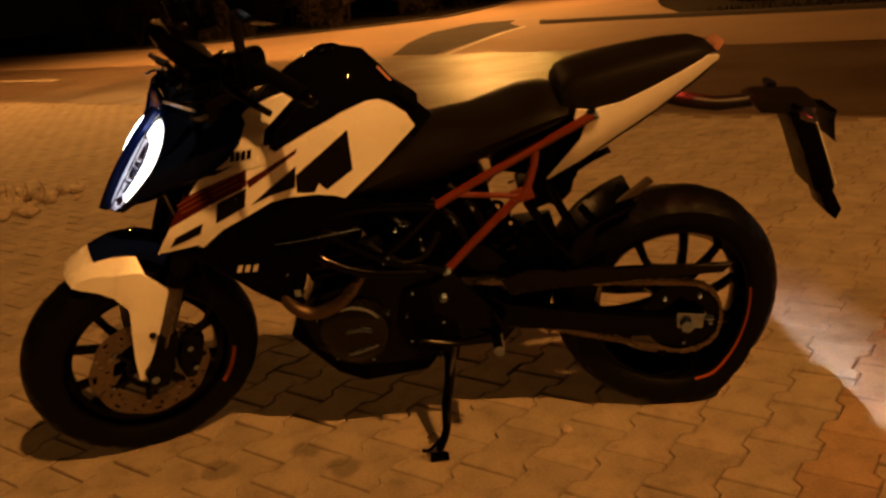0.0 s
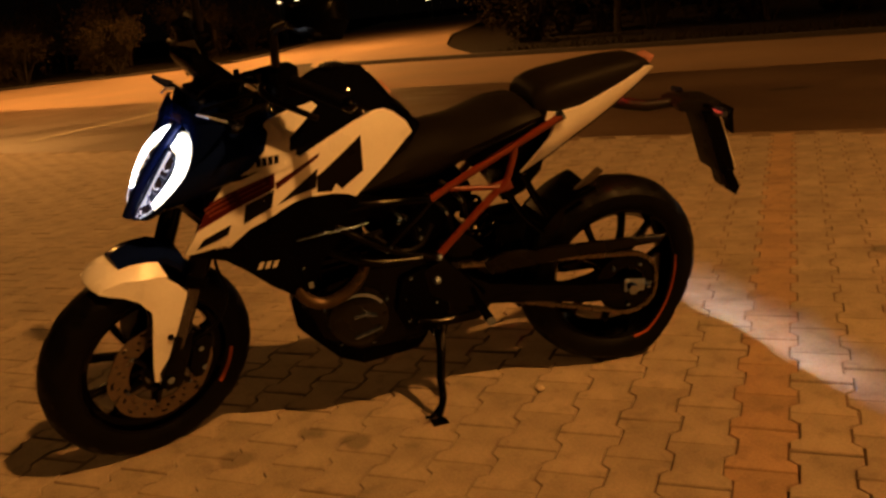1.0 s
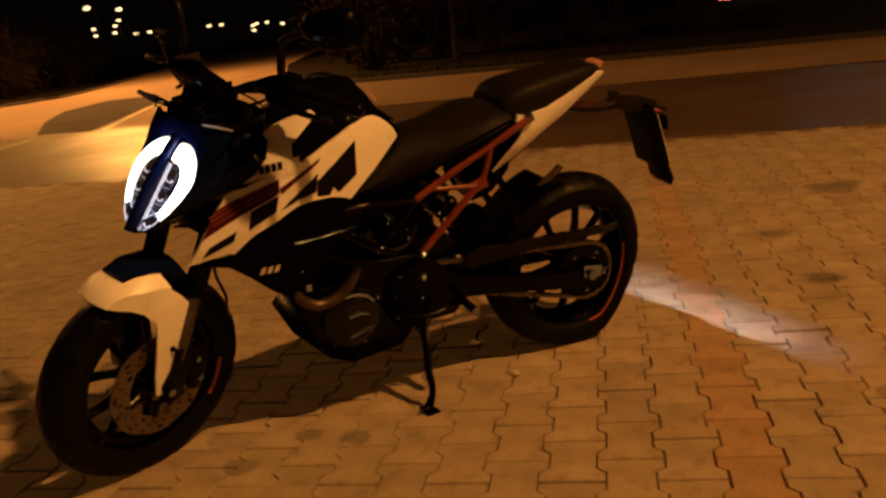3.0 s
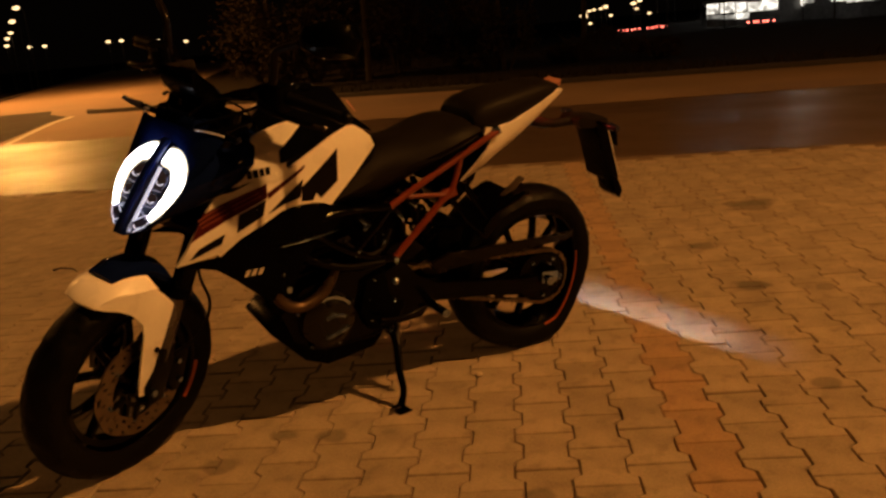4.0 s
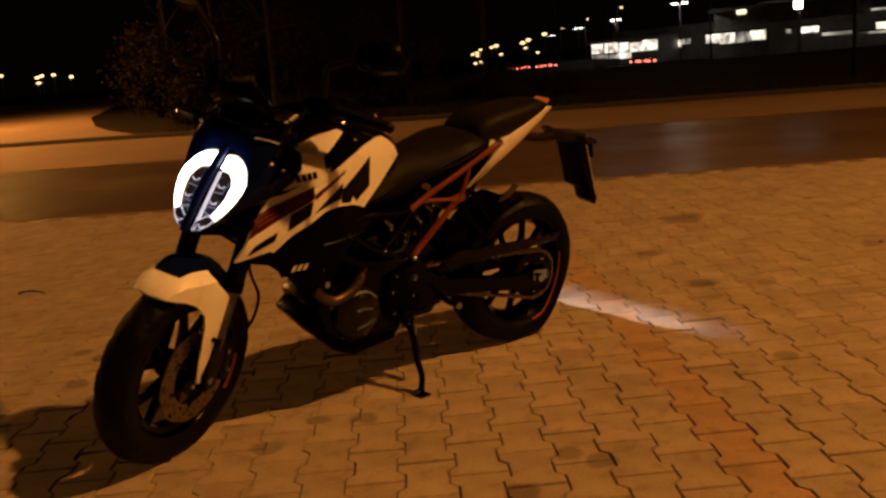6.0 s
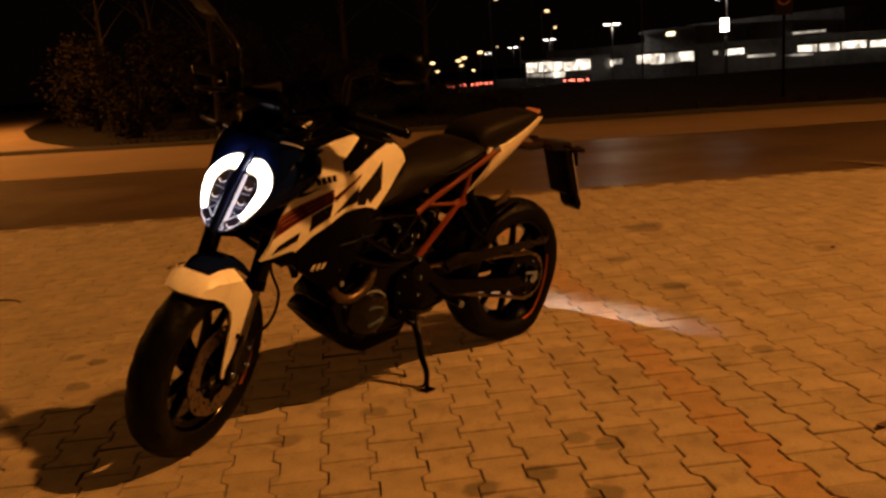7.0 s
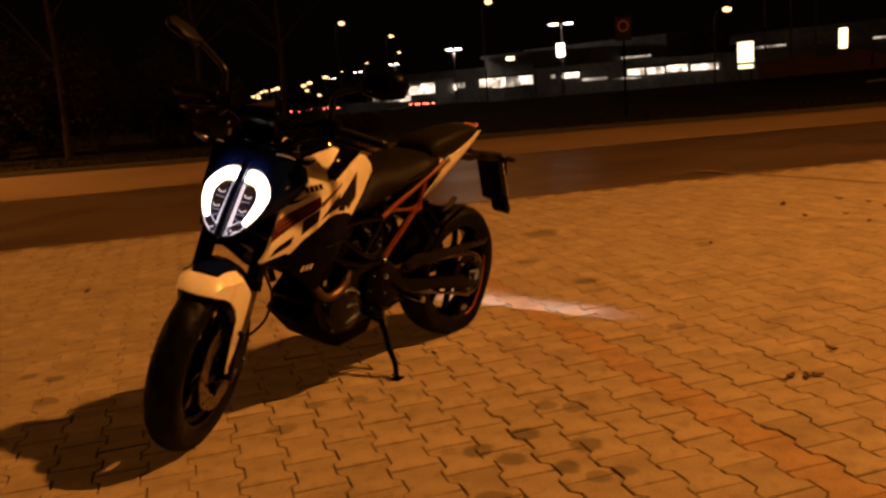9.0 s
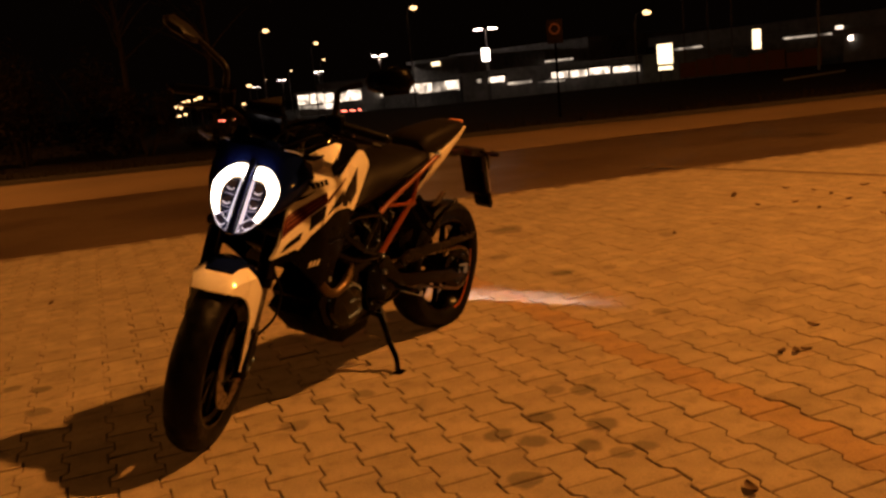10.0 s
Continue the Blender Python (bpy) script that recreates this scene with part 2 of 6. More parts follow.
def sand_bed():
    """The sand between the blocks: swept out of some joints and level with the blocks in others."""
    us = [-60, -30, -16] + [-15 + 0.06 * k for k in range(458)] + [12.6, 20, 60]
    ns = [-30, -16, -9.4] + [-9.0 + 0.06 * k for k in range(218)] + [EDGE]
    vs = []
    for n in ns:
        for u in us:
            p = ROAD * u + ACROSS * n
            f = noise.noise(Vector((p.x * 2.1, p.y * 2.1, 3.0))) + 0.7 * noise.noise(Vector((p.x * 7.5, p.y * 7.5, 9.0)))
            fill = min(1.0, max(0.0, 0.09 + 1.3 * f + 0.09 * n + 0.3 * max(0.0, n - 0.8) + 0.36 * max(0.0, p.x - 0.1) + 0.2 * max(0.0, -1.0 - p.y)))
            vs.append((p.x, p.y, -0.016 + 0.0138 * fill))
    w = len(us)
    fs = [(j * w + i, j * w + i + 1, (j + 1) * w + i + 1, (j + 1) * w + i) for j in range(len(ns) - 1) for i in range(w - 1)]
    me = bpy.data.meshes.new("pavement_bed")
    me.from_pydata(vs, [], fs)
    me.materials.append(joint_sand)
    return new("pavement_bed", me)


bed = sand_bed()
tagged(bed, "sand bed filling the joints of the paving blocks", "ground", kind="structure")
road = part("road", strip(bmesh.new(), -200, 200, EDGE, 10.6, -0.012), asphalt, smooth=False)
tagged(road, "dark asphalt carriageway beside the forecourt", "road", kind="structure")
KERB = [(160, 9.6), (60, 10.2), (20, 10.9), (10, 11.5), (6, 12.25), (3, 12.65), (0, 13.0), (-3, 13.6), (-6, 14.2), (-9, 14.9), (-11.4, 15.3), (-11.9, 15.7)]
INNER = [(-7.6, 15.0), (-9.0, 17.0), (-10.4, 19.0), (-12.2, 22.0), (-16.2, 30), (-24, 50), (-41, 92)]
LEFT = [(-58, 92), (-34.5, 48), (-27.5, 35), (-22.0, 24.5), (-21.4, 21.0), (-24.5, 18.4), (-31, 16.0), (-48, 17.0), (-160, 20)]


def off(u, n):
    p = ROAD * u + ACROSS * n
    return (p.x, p.y)


def sheet(pts, z):
    bm = bmesh.new()
    vs = [bm.verts.new((x, y, z)) for x, y in pts]
    for tri in geometry.tessellate_polygon([[v.co for v in vs]]):
        f = bm.faces.new([vs[i] for i in tri])
        f.normal_update()
        if f.normal.z < 0:
            f.normal_flip()
    return bm


def kerb_n(u):
    for (u1, n1), (u0, n0) in zip(KERB, KERB[1:]):
        if u >= u0:
            return n0 + (n1 - n0) * (u - u0) / (u1 - u0)
    return 60.0


lane = part("road_shoulder", sheet([off(12, 8.3), off(160, 8.2)] + [off(*p) for p in KERB[:8] + INNER + LEFT] + [off(-160, 10.0), off(-30, 9.8), off(-14, 9.4), off(-5, 9.05), off(3, 8.8)], -0.008), shoulder, smooth=False)
tagged(lane, "paler worn asphalt lane and side road mouth, lit orange", "road", kind="structure")


def kerb_run(line):
    """A kerb of square section with a worn top edge, laid along a line of (u, n)."""
    pts = catmull([(*off(*p), 0) for p in line], 5)
    rows = []
    for i, p in enumerate(pts):
        d = (pts[min(i + 1, len(pts) - 1)] - pts[max(i - 1, 0)]).normalized()
        out = Vector((-d.y, d.x, 0))
        if out.dot(ACROSS) < 0:
            out = -out
        rows.append([p + out * a + Vector((0, 0, z)) for a, z in ((0, -0.07), (0, 0.06), (0.02, 0.08), (0.15, 0.08), (0.16, 0.07), (0.16, -0.07))])
    bm = bmesh.new()
    skin(bm, rows)
    return bm


for line in (KERB, LEFT):
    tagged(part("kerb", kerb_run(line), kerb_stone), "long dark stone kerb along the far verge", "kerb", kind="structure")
patch = part("asphalt_patch", sheet([off(-10.7, 9.4), off(-9.4, 9.2), off(-10.3, 11.2), off(-11.3, 13.3), off(-11.9, 14.9), off(-13.3, 16.3), off(-14.3, 17.8), off(-15.6, 17.6), off(-14.8, 14.9), off(-12.9, 12.1)], -0.004), mat("tar_patch", (0.03, 0.022, 0.015), 0.9, spec=0.1, vary=0.3, scale=1.0, fine=60, bump=0.4), smooth=False)
tagged(patch, "dark repaired asphalt strip at the side road mouth", "road", kind="structure")
edge = bmesh.new()
for (u0, n0), (u1, n1) in (((-9.7, 5.0), (-9.8, 6.9)), ((-9.8, 6.9), (-10.2, 8.6)), ((-9.2, 9.2), (-10.2, 11.2)), ((-10.2, 11.2), (-11.2, 13.3)), ((-11.2, 13.3), (-11.8, 14.9))):
    edge.faces.new([edge.verts.new((*off(u, n), 0.0)) for u, n in ((u0, n0), (u0 + 0.12, n0), (u1 + 0.12, n1), (u1, n1))])
edge.faces.new([edge.verts.new((*off(u, n), -0.006)) for u, n in ((-23.0, 6.95), (-19.6, 6.95), (-19.6, 7.09), (-23.0, 7.09))])
tagged(part("road_line", edge, line_paint, smooth=False), "worn pale road marking line", "road marking", kind="structure")

oil = mat("oily_asphalt", (0.03, 0.021, 0.015), 0.5, vary=0.4, scale=6, fine=60, bump=0.3)
scuff = mat("scuffed_asphalt", (0.16, 0.115, 0.08), 0.7, vary=0.4, scale=8, fine=60, bump=0.3)


def blot(centre, long, wide, turn, seed, material, label):
    """An uneven flat mark on the carriageway, at (u, n)."""
    r4 = random.Random(seed)
    pts = []
    for k in range(18):
        a = 2 * math.pi * k / 18
        s = r4.uniform(0.75, 1.15)
        x, y = long * s * math.cos(a), wide * s * math.sin(a)
        u, n = centre[0] + x * math.cos(turn) - y * math.sin(turn), centre[1] + x * math.sin(turn) + y * math.cos(turn)
        pts.append(off(u, n))
    ob = part("road_mark", sheet(pts, -0.008), material, smooth=False)
    tagged(ob, label, "road", kind="structure")


blot((-0.22, 6.62), 0.24, 0.09, 0.4, 1, oil, "dark oily stain on the asphalt")
blot((6.68, 5.78), 0.3, 0.12, -0.9, 2, oil, "dark oily stain on the asphalt")
blot((-4.92, 7.86), 0.5, 0.06, -0.2, 3, scuff, "pale scuff mark on the asphalt")
blot((-4.1, 5.98), 0.3, 0.05, -0.3, 4, scuff, "pale scuff mark on the asphalt")
blot((-4.5, 6.7), 0.4, 0.05, -0.25, 5, scuff, "pale scuff mark on the asphalt")
paver_mat = mat("paver", (0.325, 0.262, 0.19), 0.85, vary=0.34, scale=7, fine=130, bump=0.5, depth=0.003)


OIL = [(-0.87, -0.99, 0.05, 0.5), (-0.85, -1.21, 0.055, 0.5), (-1.02, -1.22, 0.05, 0.5), (-1.03, -1.33, 0.04, 0.6), (-1.04, -1.04, 0.05, 0.5), (-0.97, -1.37, 0.04, 0.6), (-1.29, -1.13, 0.05, 0.55), (-1.04, -0.91, 0.05, 0.5), (-0.59, -1.02, 0.05, 0.55), (2.30, 0.74, 0.16, 0.55), (1.08, -0.23, 0.08, 0.5), (1.44, 0.34, 0.07, 0.6), (1.25, -0.45, 0.05, 0.7), (2.19, -0.5, 0.07, 0.65), (0.44, -0.99, 0.05, 0.6), (-0.62, -0.93, 0.05, 0.6), (-1.83, 0.93, 0.10, 0.45), (-1.79, 0.70, 0.09, 0.5), (-1.28, 1.33, 0.05, 0.55), (-1.24, 1.18, 0.05, 0.5), (-1.42, 0.94, 0.06, 0.5), (-0.97, -0.14, 0.05, 0.6), (-0.86, -0.25, 0.05, 0.6), (-1.2, -0.2, 0.05, 0.65)]


def vary_blocks(m, island):
    """Lets the blocks of a pavement differ in tone, with broad worn and oily patches across them."""
    nt = m.node_tree
    b = nt.nodes["Principled BSDF"]
    base = b.inputs["Base Color"].links[0].from_socket
    geo = nt.nodes.new("ShaderNodeNewGeometry")
    rnd = geo.outputs["Random Per Island"] if island else nt.nodes.new("ShaderNodeObjectInfo").outputs["Random"]
    tone = nt.nodes.new("ShaderNodeMapRange")
    tone.inputs[3].default_value, tone.inputs[4].default_value = 0.9, 1.07
    nt.links.new(rnd, tone.inputs[0])
    patch = nt.nodes.new("ShaderNodeTexNoise")
    patch.inputs["Scale"].default_value, patch.inputs["Detail"].default_value = 3.3, 8
    nt.links.new(geo.outputs["Position"], patch.inputs["Vector"])
    dark = nt.nodes.new("ShaderNodeMapRange")
    dark.inputs[1].default_value, dark.inputs[2].default_value = 0.36, 0.47
    dark.inputs[3].default_value, dark.inputs[4].default_value = 0.86, 1.0
    nt.links.new(patch.outputs["Fac"], dark.inputs[0])
    grime = nt.nodes.new("ShaderNodeTexNoise")
    grime.inputs["Scale"].default_value, grime.inputs["Detail"].default_value = 16, 9
    nt.links.new(geo.outputs["Position"], grime.inputs["Vector"])
    specks = nt.nodes.new("ShaderNodeMapRange")
    specks.inputs[1].default_value, specks.inputs[2].default_value = 0.33, 0.46
    specks.inputs[3].default_value, specks.inputs[4].default_value = 0.8, 1.0
    nt.links.new(grime.outputs["Fac"], specks.inputs[0])
    both = nt.nodes.new("ShaderNodeMath")
    both.operation = "MULTIPLY"
    nt.links.new(specks.outputs[0], both.inputs[0])
    nt.links.new(dark.outputs[0], both.inputs[1])
    mu = nt.nodes.new("ShaderNodeMath")
    mu.operation = "MULTIPLY"
    nt.links.new(tone.outputs[0], mu.inputs[0])
    nt.links.new(both.outputs[0], mu.inputs[1])
    warp = nt.nodes.new("ShaderNodeTexNoise")
    warp.inputs["Scale"].default_value, warp.inputs["Detail"].default_value = 9, 4
    nt.links.new(geo.outputs["Position"], warp.inputs["Vector"])
    for x, y, r, deep in OIL:
        far = nt.nodes.new("ShaderNodeVectorMath")
        far.operation = "DISTANCE"
        far.inputs[1].default_value = (x, y, 0)
        nt.links.new(geo.outputs["Position"], far.inputs[0])
        wob = nt.nodes.new("ShaderNodeMath")
        wob.operation = "MULTIPLY_ADD"
        wob.inputs[1].default_value = r * 1.6
        nt.links.new(warp.outputs["Fac"], wob.inputs[0])
        nt.links.new(far.outputs["Value"], wob.inputs[2])
        spot = nt.nodes.new("ShaderNodeMapRange")
        spot.inputs[1].default_value, spot.inputs[2].default_value = r * 1.55, r * 1.85
        spot.inputs[3].default_value, spot.inputs[4].default_value = deep, 1.0
        nt.links.new(wob.outputs[0], spot.inputs[0])
        nxt = nt.nodes.new("ShaderNodeMath")
        nxt.operation = "MULTIPLY"
        nt.links.new(mu.outputs[0], nxt.inputs[0])
        nt.links.new(spot.outputs[0], nxt.inputs[1])
        mu = nxt
    mix = nt.nodes.new("ShaderNodeMix")
    mix.data_type, mix.blend_type = "RGBA", "MULTIPLY"
    mix.inputs[0].default_value = 1.0
    nt.links.new(base, mix.inputs[6])
    nt.links.new(mu.outputs[0], mix.inputs[7])
    nt.links.new(mix.outputs[2], b.inputs["Base Color"])


red_paver = mat("red_paver", (0.332, 0.222, 0.134), 0.85, vary=0.34, scale=7, fine=130, bump=0.5, depth=0.003)
paver_far, red_far = paver_mat.copy(), red_paver.copy()
for m, isl in ((paver_mat, False), (red_paver, False), (paver_far, True), (red_far, True)):
    vary_blocks(m, isl)

PITCH, LENGTH = 0.145, 0.203


def block_outline(inset):
    h, w, e = 0.0845 - inset, 0.0605 - inset, LENGTH / 2 - 0.0005 - inset
    a, b = 0.040, 0.061
    quarter = [(w, 0.0), (w, a), (h, b), (h, e)]
    right = [(x, -y) for x, y in reversed(quarter[1:])] + quarter[1:]
    return right + [(-x, -y) for x, y in right]


def block_points(lift, rim):
    top = [(x, y, lift) for x, y in block_outline(0.0050)]
    mid = [(x, y, lift - 0.0035) for x, y in block_outline(0.0022 + rim)]
    low = [(x, y, -0.03) for x, y in block_outline(0.0022 + rim)]
    return top, mid, low


def block_faces(o, n):
    f = [tuple(range(o, o + n))]
    for r in (0, 1):
        f += [(o + r * n + i, o + (r + 1) * n + i, o + (r + 1) * n + (i + 1) % n, o + r * n + (i + 1) % n) for i in range(n)]
    return f


def paving():
    rng = random.Random(5)
    root = new("pavement")
    tagged(root, "forecourt of interlocking concrete blocks with one red row", "pavement", kind="structure")
    far = {False: ([], []), True: ([], [])}
    near = []
    turn = math.atan2(COL.y, COL.x) - math.pi / 2
    for k in range(-110, 115):
        for r in range(-95, 85):
            w = 0.52 + k * PITCH
            c = -0.366 + (r + (0.5 if k % 2 else 0.0)) * LENGTH
            p = ROW * w + COL * c
            n, u = p.dot(ACROSS), p.dot(ROAD)
            if n > EDGE - 0.12 or n < -9.0 or u < -15 or u > 12.5:
                continue
            red = k == 0
            tilt = (rng.gauss(0, 0.006), rng.gauss(0, 0.006), max(-0.0011, rng.gauss(0, 0.0012)))
            spin = turn + rng.gauss(0, 0.006)
            d = (p - Vector((-0.9, -0.75, 0))).length
            if d < 1.36:
                near.append((p, red, tilt, spin))
                continue
            vs, fs = far[red]
            cs, sn = math.cos(spin), math.sin(spin)
            pts = [q for ringp in block_points(0.0, 0.0) for q in ringp]
            fs.extend(block_faces(len(vs), len(pts) // 3))
            for x, y, z in pts:
                vs.append((p.x + x * cs - y * sn, p.y + x * sn + y * cs, z + tilt[2] + tilt[0] * x + tilt[1] * y))
    for red, (vs, fs) in far.items():
        me = bpy.data.meshes.new("distant_blocks")
        me.from_pydata(vs, [], fs)
        me.materials.append(red_far if red else paver_far)
        ob = new("distant_blocks", me)
        ob.parent = root
        tagged(ob, "red concrete paving blocks in one long row" if red else "sand-coloured interlocking concrete paving blocks", kind="stuff")
    shared = {}
    for red in (False, True):
        pts = [q for ringp in block_points(0.0, 0.0) for q in ringp]
        me = bpy.data.meshes.new("paving_block")
        me.from_pydata(pts, [], block_faces(0, len(pts) // 3))
        me.materials.append(red_paver if red else paver_mat)
        shared[red] = me
    for p, red, tilt, spin in near:
        ob = new("paving_block", shared[red])
        ob.parent = root
        ob.location = (p.x, p.y, tilt[2])
        ob.rotation_euler = (tilt[1], -tilt[0], spin)
    return root


# ---------------------------------------------------------------- motorcycle
bike = new("motorcycle")
bike.matrix_basis = pose(0, 0.05, 0, 11, 0, 0)
tagged(bike, "white and black naked motorcycle leaning on its side stand", "motorcycle")
# the front end, turned to the left on its raked head
STEER = Matrix(((0.909, -0.416, 0.018, -0.129), (0.415, 0.901, -0.124, 0.571), (0.035, 0.120, 0.992, 0.048), (0, 0, 0, 1)))
FW, RW = Vector((-1.375, 0, 0.3)), Vector((0.020, 0, 0.304))


def steered(bm):
    bm.transform(STEER)
    return bm


def tyre_mesh(c, big, rim, w, grooves):
    prof = [(rim, -0.36 * w), (rim + 0.012, -0.44 * w), (rim + 0.035, -0.5 * w), (big - 0.032, -0.5 * w), (big - 0.019, -0.44 * w), (big - 0.008, -0.31 * w), (big - 0.002, -0.16 * w), (big, -0.02 * w)]
    prof = prof + [(r, -y) for r, y in reversed(prof)]
    seg = 160
    bm = bmesh.new()
    rows = []
    for k in range(seg):
        a = 2 * math.pi * k / seg
        ring = []
        for i, (r, y) in enumerate(prof):
            m = min(i, len(prof) - 1 - i)
            if grooves and m in (4, 5, 6) and (k + 2 * (m if i < 8 else 2 - m)) % 8 in (0, 1):
                r -= 0.006
            ring.append(bm.verts.new((c.x + r * math.cos(a), c.y + y, c.z + r * math.sin(a))))
        rows.append(ring)
    rows.append(rows[0])
    for p, q in zip(rows, rows[1:]):
        for i in range(len(prof) - 1):
            bm.faces.new((p[i], p[i + 1], q[i + 1], q[i]))
    return bm


def rim_mesh(c, r, w):
    prof = [(r + 0.012, -w / 2), (r + 0.010, -w / 2 - 0.004), (r - 0.004, -w / 2 - 0.003), (r - 0.012, -w / 2 + 0.012), (r - 0.028, -0.02), (r - 0.03, 0.0)]
    prof = prof + [(a, -b) for a, b in reversed(prof[:-1])] + [(r + 0.004, w / 2 - 0.012), (r - 0.008, 0.0), (r + 0.004, -w / 2 + 0.012)]
    return lathe(prof, c, seg=72)


def spoke_mesh(c, ang, r0, r1, w, lean):
    """One tapering cast spoke."""
    bm = bmesh.new()
    rings = []
    for t in (0.0, 0.3, 0.65, 1.0):
        r = r0 + (r1 - r0) * t
        a = ang + lean * (1 - t)
        wid, dep = (0.013 - 0.005 * t + 0.004 * (t > 0.9)), (0.019 - 0.008 * t)
        d, s = Vector((math.cos(a), 0, math.sin(a))), Vector((-math.sin(a), 0, math.cos(a)))
        o = c + d * r
        rings.append([o + s * wid * x + Vector((0, dep * y + w * (1 - t), 0)) for x, y in ((-1, -0.5), (-0.6, -1), (0.6, -1), (1, -0.5), (1, 0.5), (0.6, 1), (-0.6, 1), (-1, 0.5))])
    skin(bm, rings)
    return bm


def drilled_disc(c, r0, r1, y, seg=96):
    """A brake disc: a thin ring with staggered holes right through it and a scalloped rim."""
    bm = bmesh.new()
    shares = (0.0, 0.14, 0.34, 0.42, 0.62, 0.70, 0.88, 1.0)
    t = 0.0024
    last = len(shares) - 1
    vs = {}
    for k in range(seg):
        a = 2 * math.pi * k / seg
        for i, q in enumerate(shares):
            r = r0 + (r1 - r0) * q
            if i == last:
                r -= 0.004 * (0.5 + 0.5 * math.cos(2 * math.pi * k * 8 / seg)) ** 2
            aa = a + 0.035 * i
            for s in (-1, 1):
                vs[k, i, s] = bm.verts.new((c.x + r * math.cos(aa), y + s * t, c.z + r * math.sin(aa)))
    hole = {1: (0, 1, 6), 3: (3, 9), 5: (0, 6, 7)}
    keep = lambda k, i: (k % seg) % 12 not in hole.get(i, ())
    for k in range(seg):
        k2 = (k + 1) % seg
        for i in range(last):
            if not keep(k, i):
                continue
            for s in (-1, 1):
                bm.faces.new((vs[k, i, s], vs[k2, i, s], vs[k2, i + 1, s], vs[k, i + 1, s]))
            if i == 0 or not keep(k, i - 1):
                bm.faces.new((vs[k, i, -1], vs[k2, i, -1], vs[k2, i, 1], vs[k, i, 1]))
            if i == last - 1 or not keep(k, i + 1):
                bm.faces.new((vs[k, i + 1, -1], vs[k2, i + 1, -1], vs[k2, i + 1, 1], vs[k, i + 1, 1]))
            if not keep(k - 1, i):
                bm.faces.new((vs[k, i, -1], vs[k, i + 1, -1], vs[k, i + 1, 1], vs[k, i, 1]))
            if not keep(k + 1, i):
                bm.faces.new((vs[k2, i, -1], vs[k2, i + 1, -1], vs[k2, i + 1, 1], vs[k2, i, 1]))
    return bm


def wheel(name, c, big, w, turn, grooves, tapes):
    fix = steered if turn else (lambda b: b)
    tyre = part(name, fix(tyre_mesh(c, big, 0.214, w, grooves)), rubber, bike, "worn black road tyre on a cast wheel")
    part("rim", fix(rim_mesh(c, 0.213, w * 0.72)), black_metal, tyre, "gloss black cast rim")
    hub = [(0.018, -0.06), (0.04, -0.06), (0.045, -0.045), (0.033, -0.03), (0.033, 0.03), (0.045, 0.045), (0.04, 0.06), (0.018, 0.06)]
    part("hub", fix(lathe(hub, c, seg=32)), black_metal, tyre)
    for k in range(10):
        a = radians(36 * k + 9)
        part("spoke", fix(spoke_mesh(c, a, 0.034, 0.19, 0.0, 0.16 if k % 2 else -0.16)), black_metal, tyre)
    for a0, sw in tapes:
        prof = [(0.2195, -w * 0.36 - 0.0082), (0.2285, -w * 0.36 - 0.0115), (0.2285, -w * 0.36 - 0.009), (0.2195, -w * 0.36 - 0.006)]
        part("rim_tape", fix(lathe(prof, c, seg=40, start=a0, sweep=sw)), orange_tape, tyre, "orange reflective rim stripe")
    return tyre


front_wheel = wheel("front_wheel", FW, 0.303, 0.112, True, True, [(-42, 30)])
rear_wheel = wheel("rear_wheel", RW, 0.304, 0.147, False, True, [(-78, 84)])

# front brake
disc = part("front_brake_disc", steered(drilled_disc(FW, 0.094, 0.152, -0.068)), disc_steel, bike, "drilled steel brake disc, dull and scratched")
carrier = lathe([(0.05, -0.073), (0.062, -0.075), (0.062, -0.067), (0.05, -0.065)], FW, seg=40)
part("disc_carrier", steered(carrier), black_metal, disc)
for k in range(6):
    a = radians(60 * k + 12)
    d = Vector((math.cos(a), 0, math.sin(a)))
    part("carrier_arm", steered(tube([FW + d * 0.056 + Vector((0, -0.07, 0)), FW + d * 0.102 + Vector((0, -0.068, 0))], (0.011, 0.008), seg=8)), black_metal, disc)
    part("rivet", steered(dome(FW + d * 0.103 + Vector((0, -0.074, 0)), FW + d * 0.103 + Vector((0, -0.063, 0)), 0.0065, seg=10)), bare_metal, disc)
caliper = prism([(-1.275, 0.245), (-1.245, 0.30), (-1.225, 0.36), (-1.255, 0.385), (-1.29, 0.36), (-1.31, 0.29), (-1.30, 0.25)], -0.105, -0.045, bevel=0.008)
cal = part("brake_caliper", steered(caliper), black_metal, bike, "black radial brake caliper")
for z in (0.28, 0.345):
    part("caliper_bolt", steered(dome((-1.27, -0.112, z), (-1.27, -0.1, z), 0.008, seg=8)), bare_metal, cal)


# forks
def on_fork(z, y):
    return Vector((-1.368 + (z - 0.294) * 0.4663, y, z))


for s in (-1, 1):
    y = 0.098 * s
    fork = part("fork_leg", steered(tube([on_fork(0.56, y), on_fork(1.02, y)], 0.029, seg=24)), black_metal, bike, "black upside-down fork leg")
    part("stanchion", steered(tube([on_fork(0.38, y), on_fork(0.57, y)], 0.0225, seg=24)), dark_alloy, fork, "bare metal fork stanchion")
    foot = prism([(-1.39, 0.262), (-1.345, 0.262), (-1.295, 0.37), (-1.285, 0.42), (-1.335, 0.42), (-1.36, 0.36), (-1.395, 0.32)], y - 0.022, y + 0.022, bevel=0.008)
    part("axle_foot", steered(foot), black_metal, fork)
    part("fork_seal", steered(tube([on_fork(0.545, y), on_fork(0.575, y)], 0.032, seg=24)), black_plastic, fork)
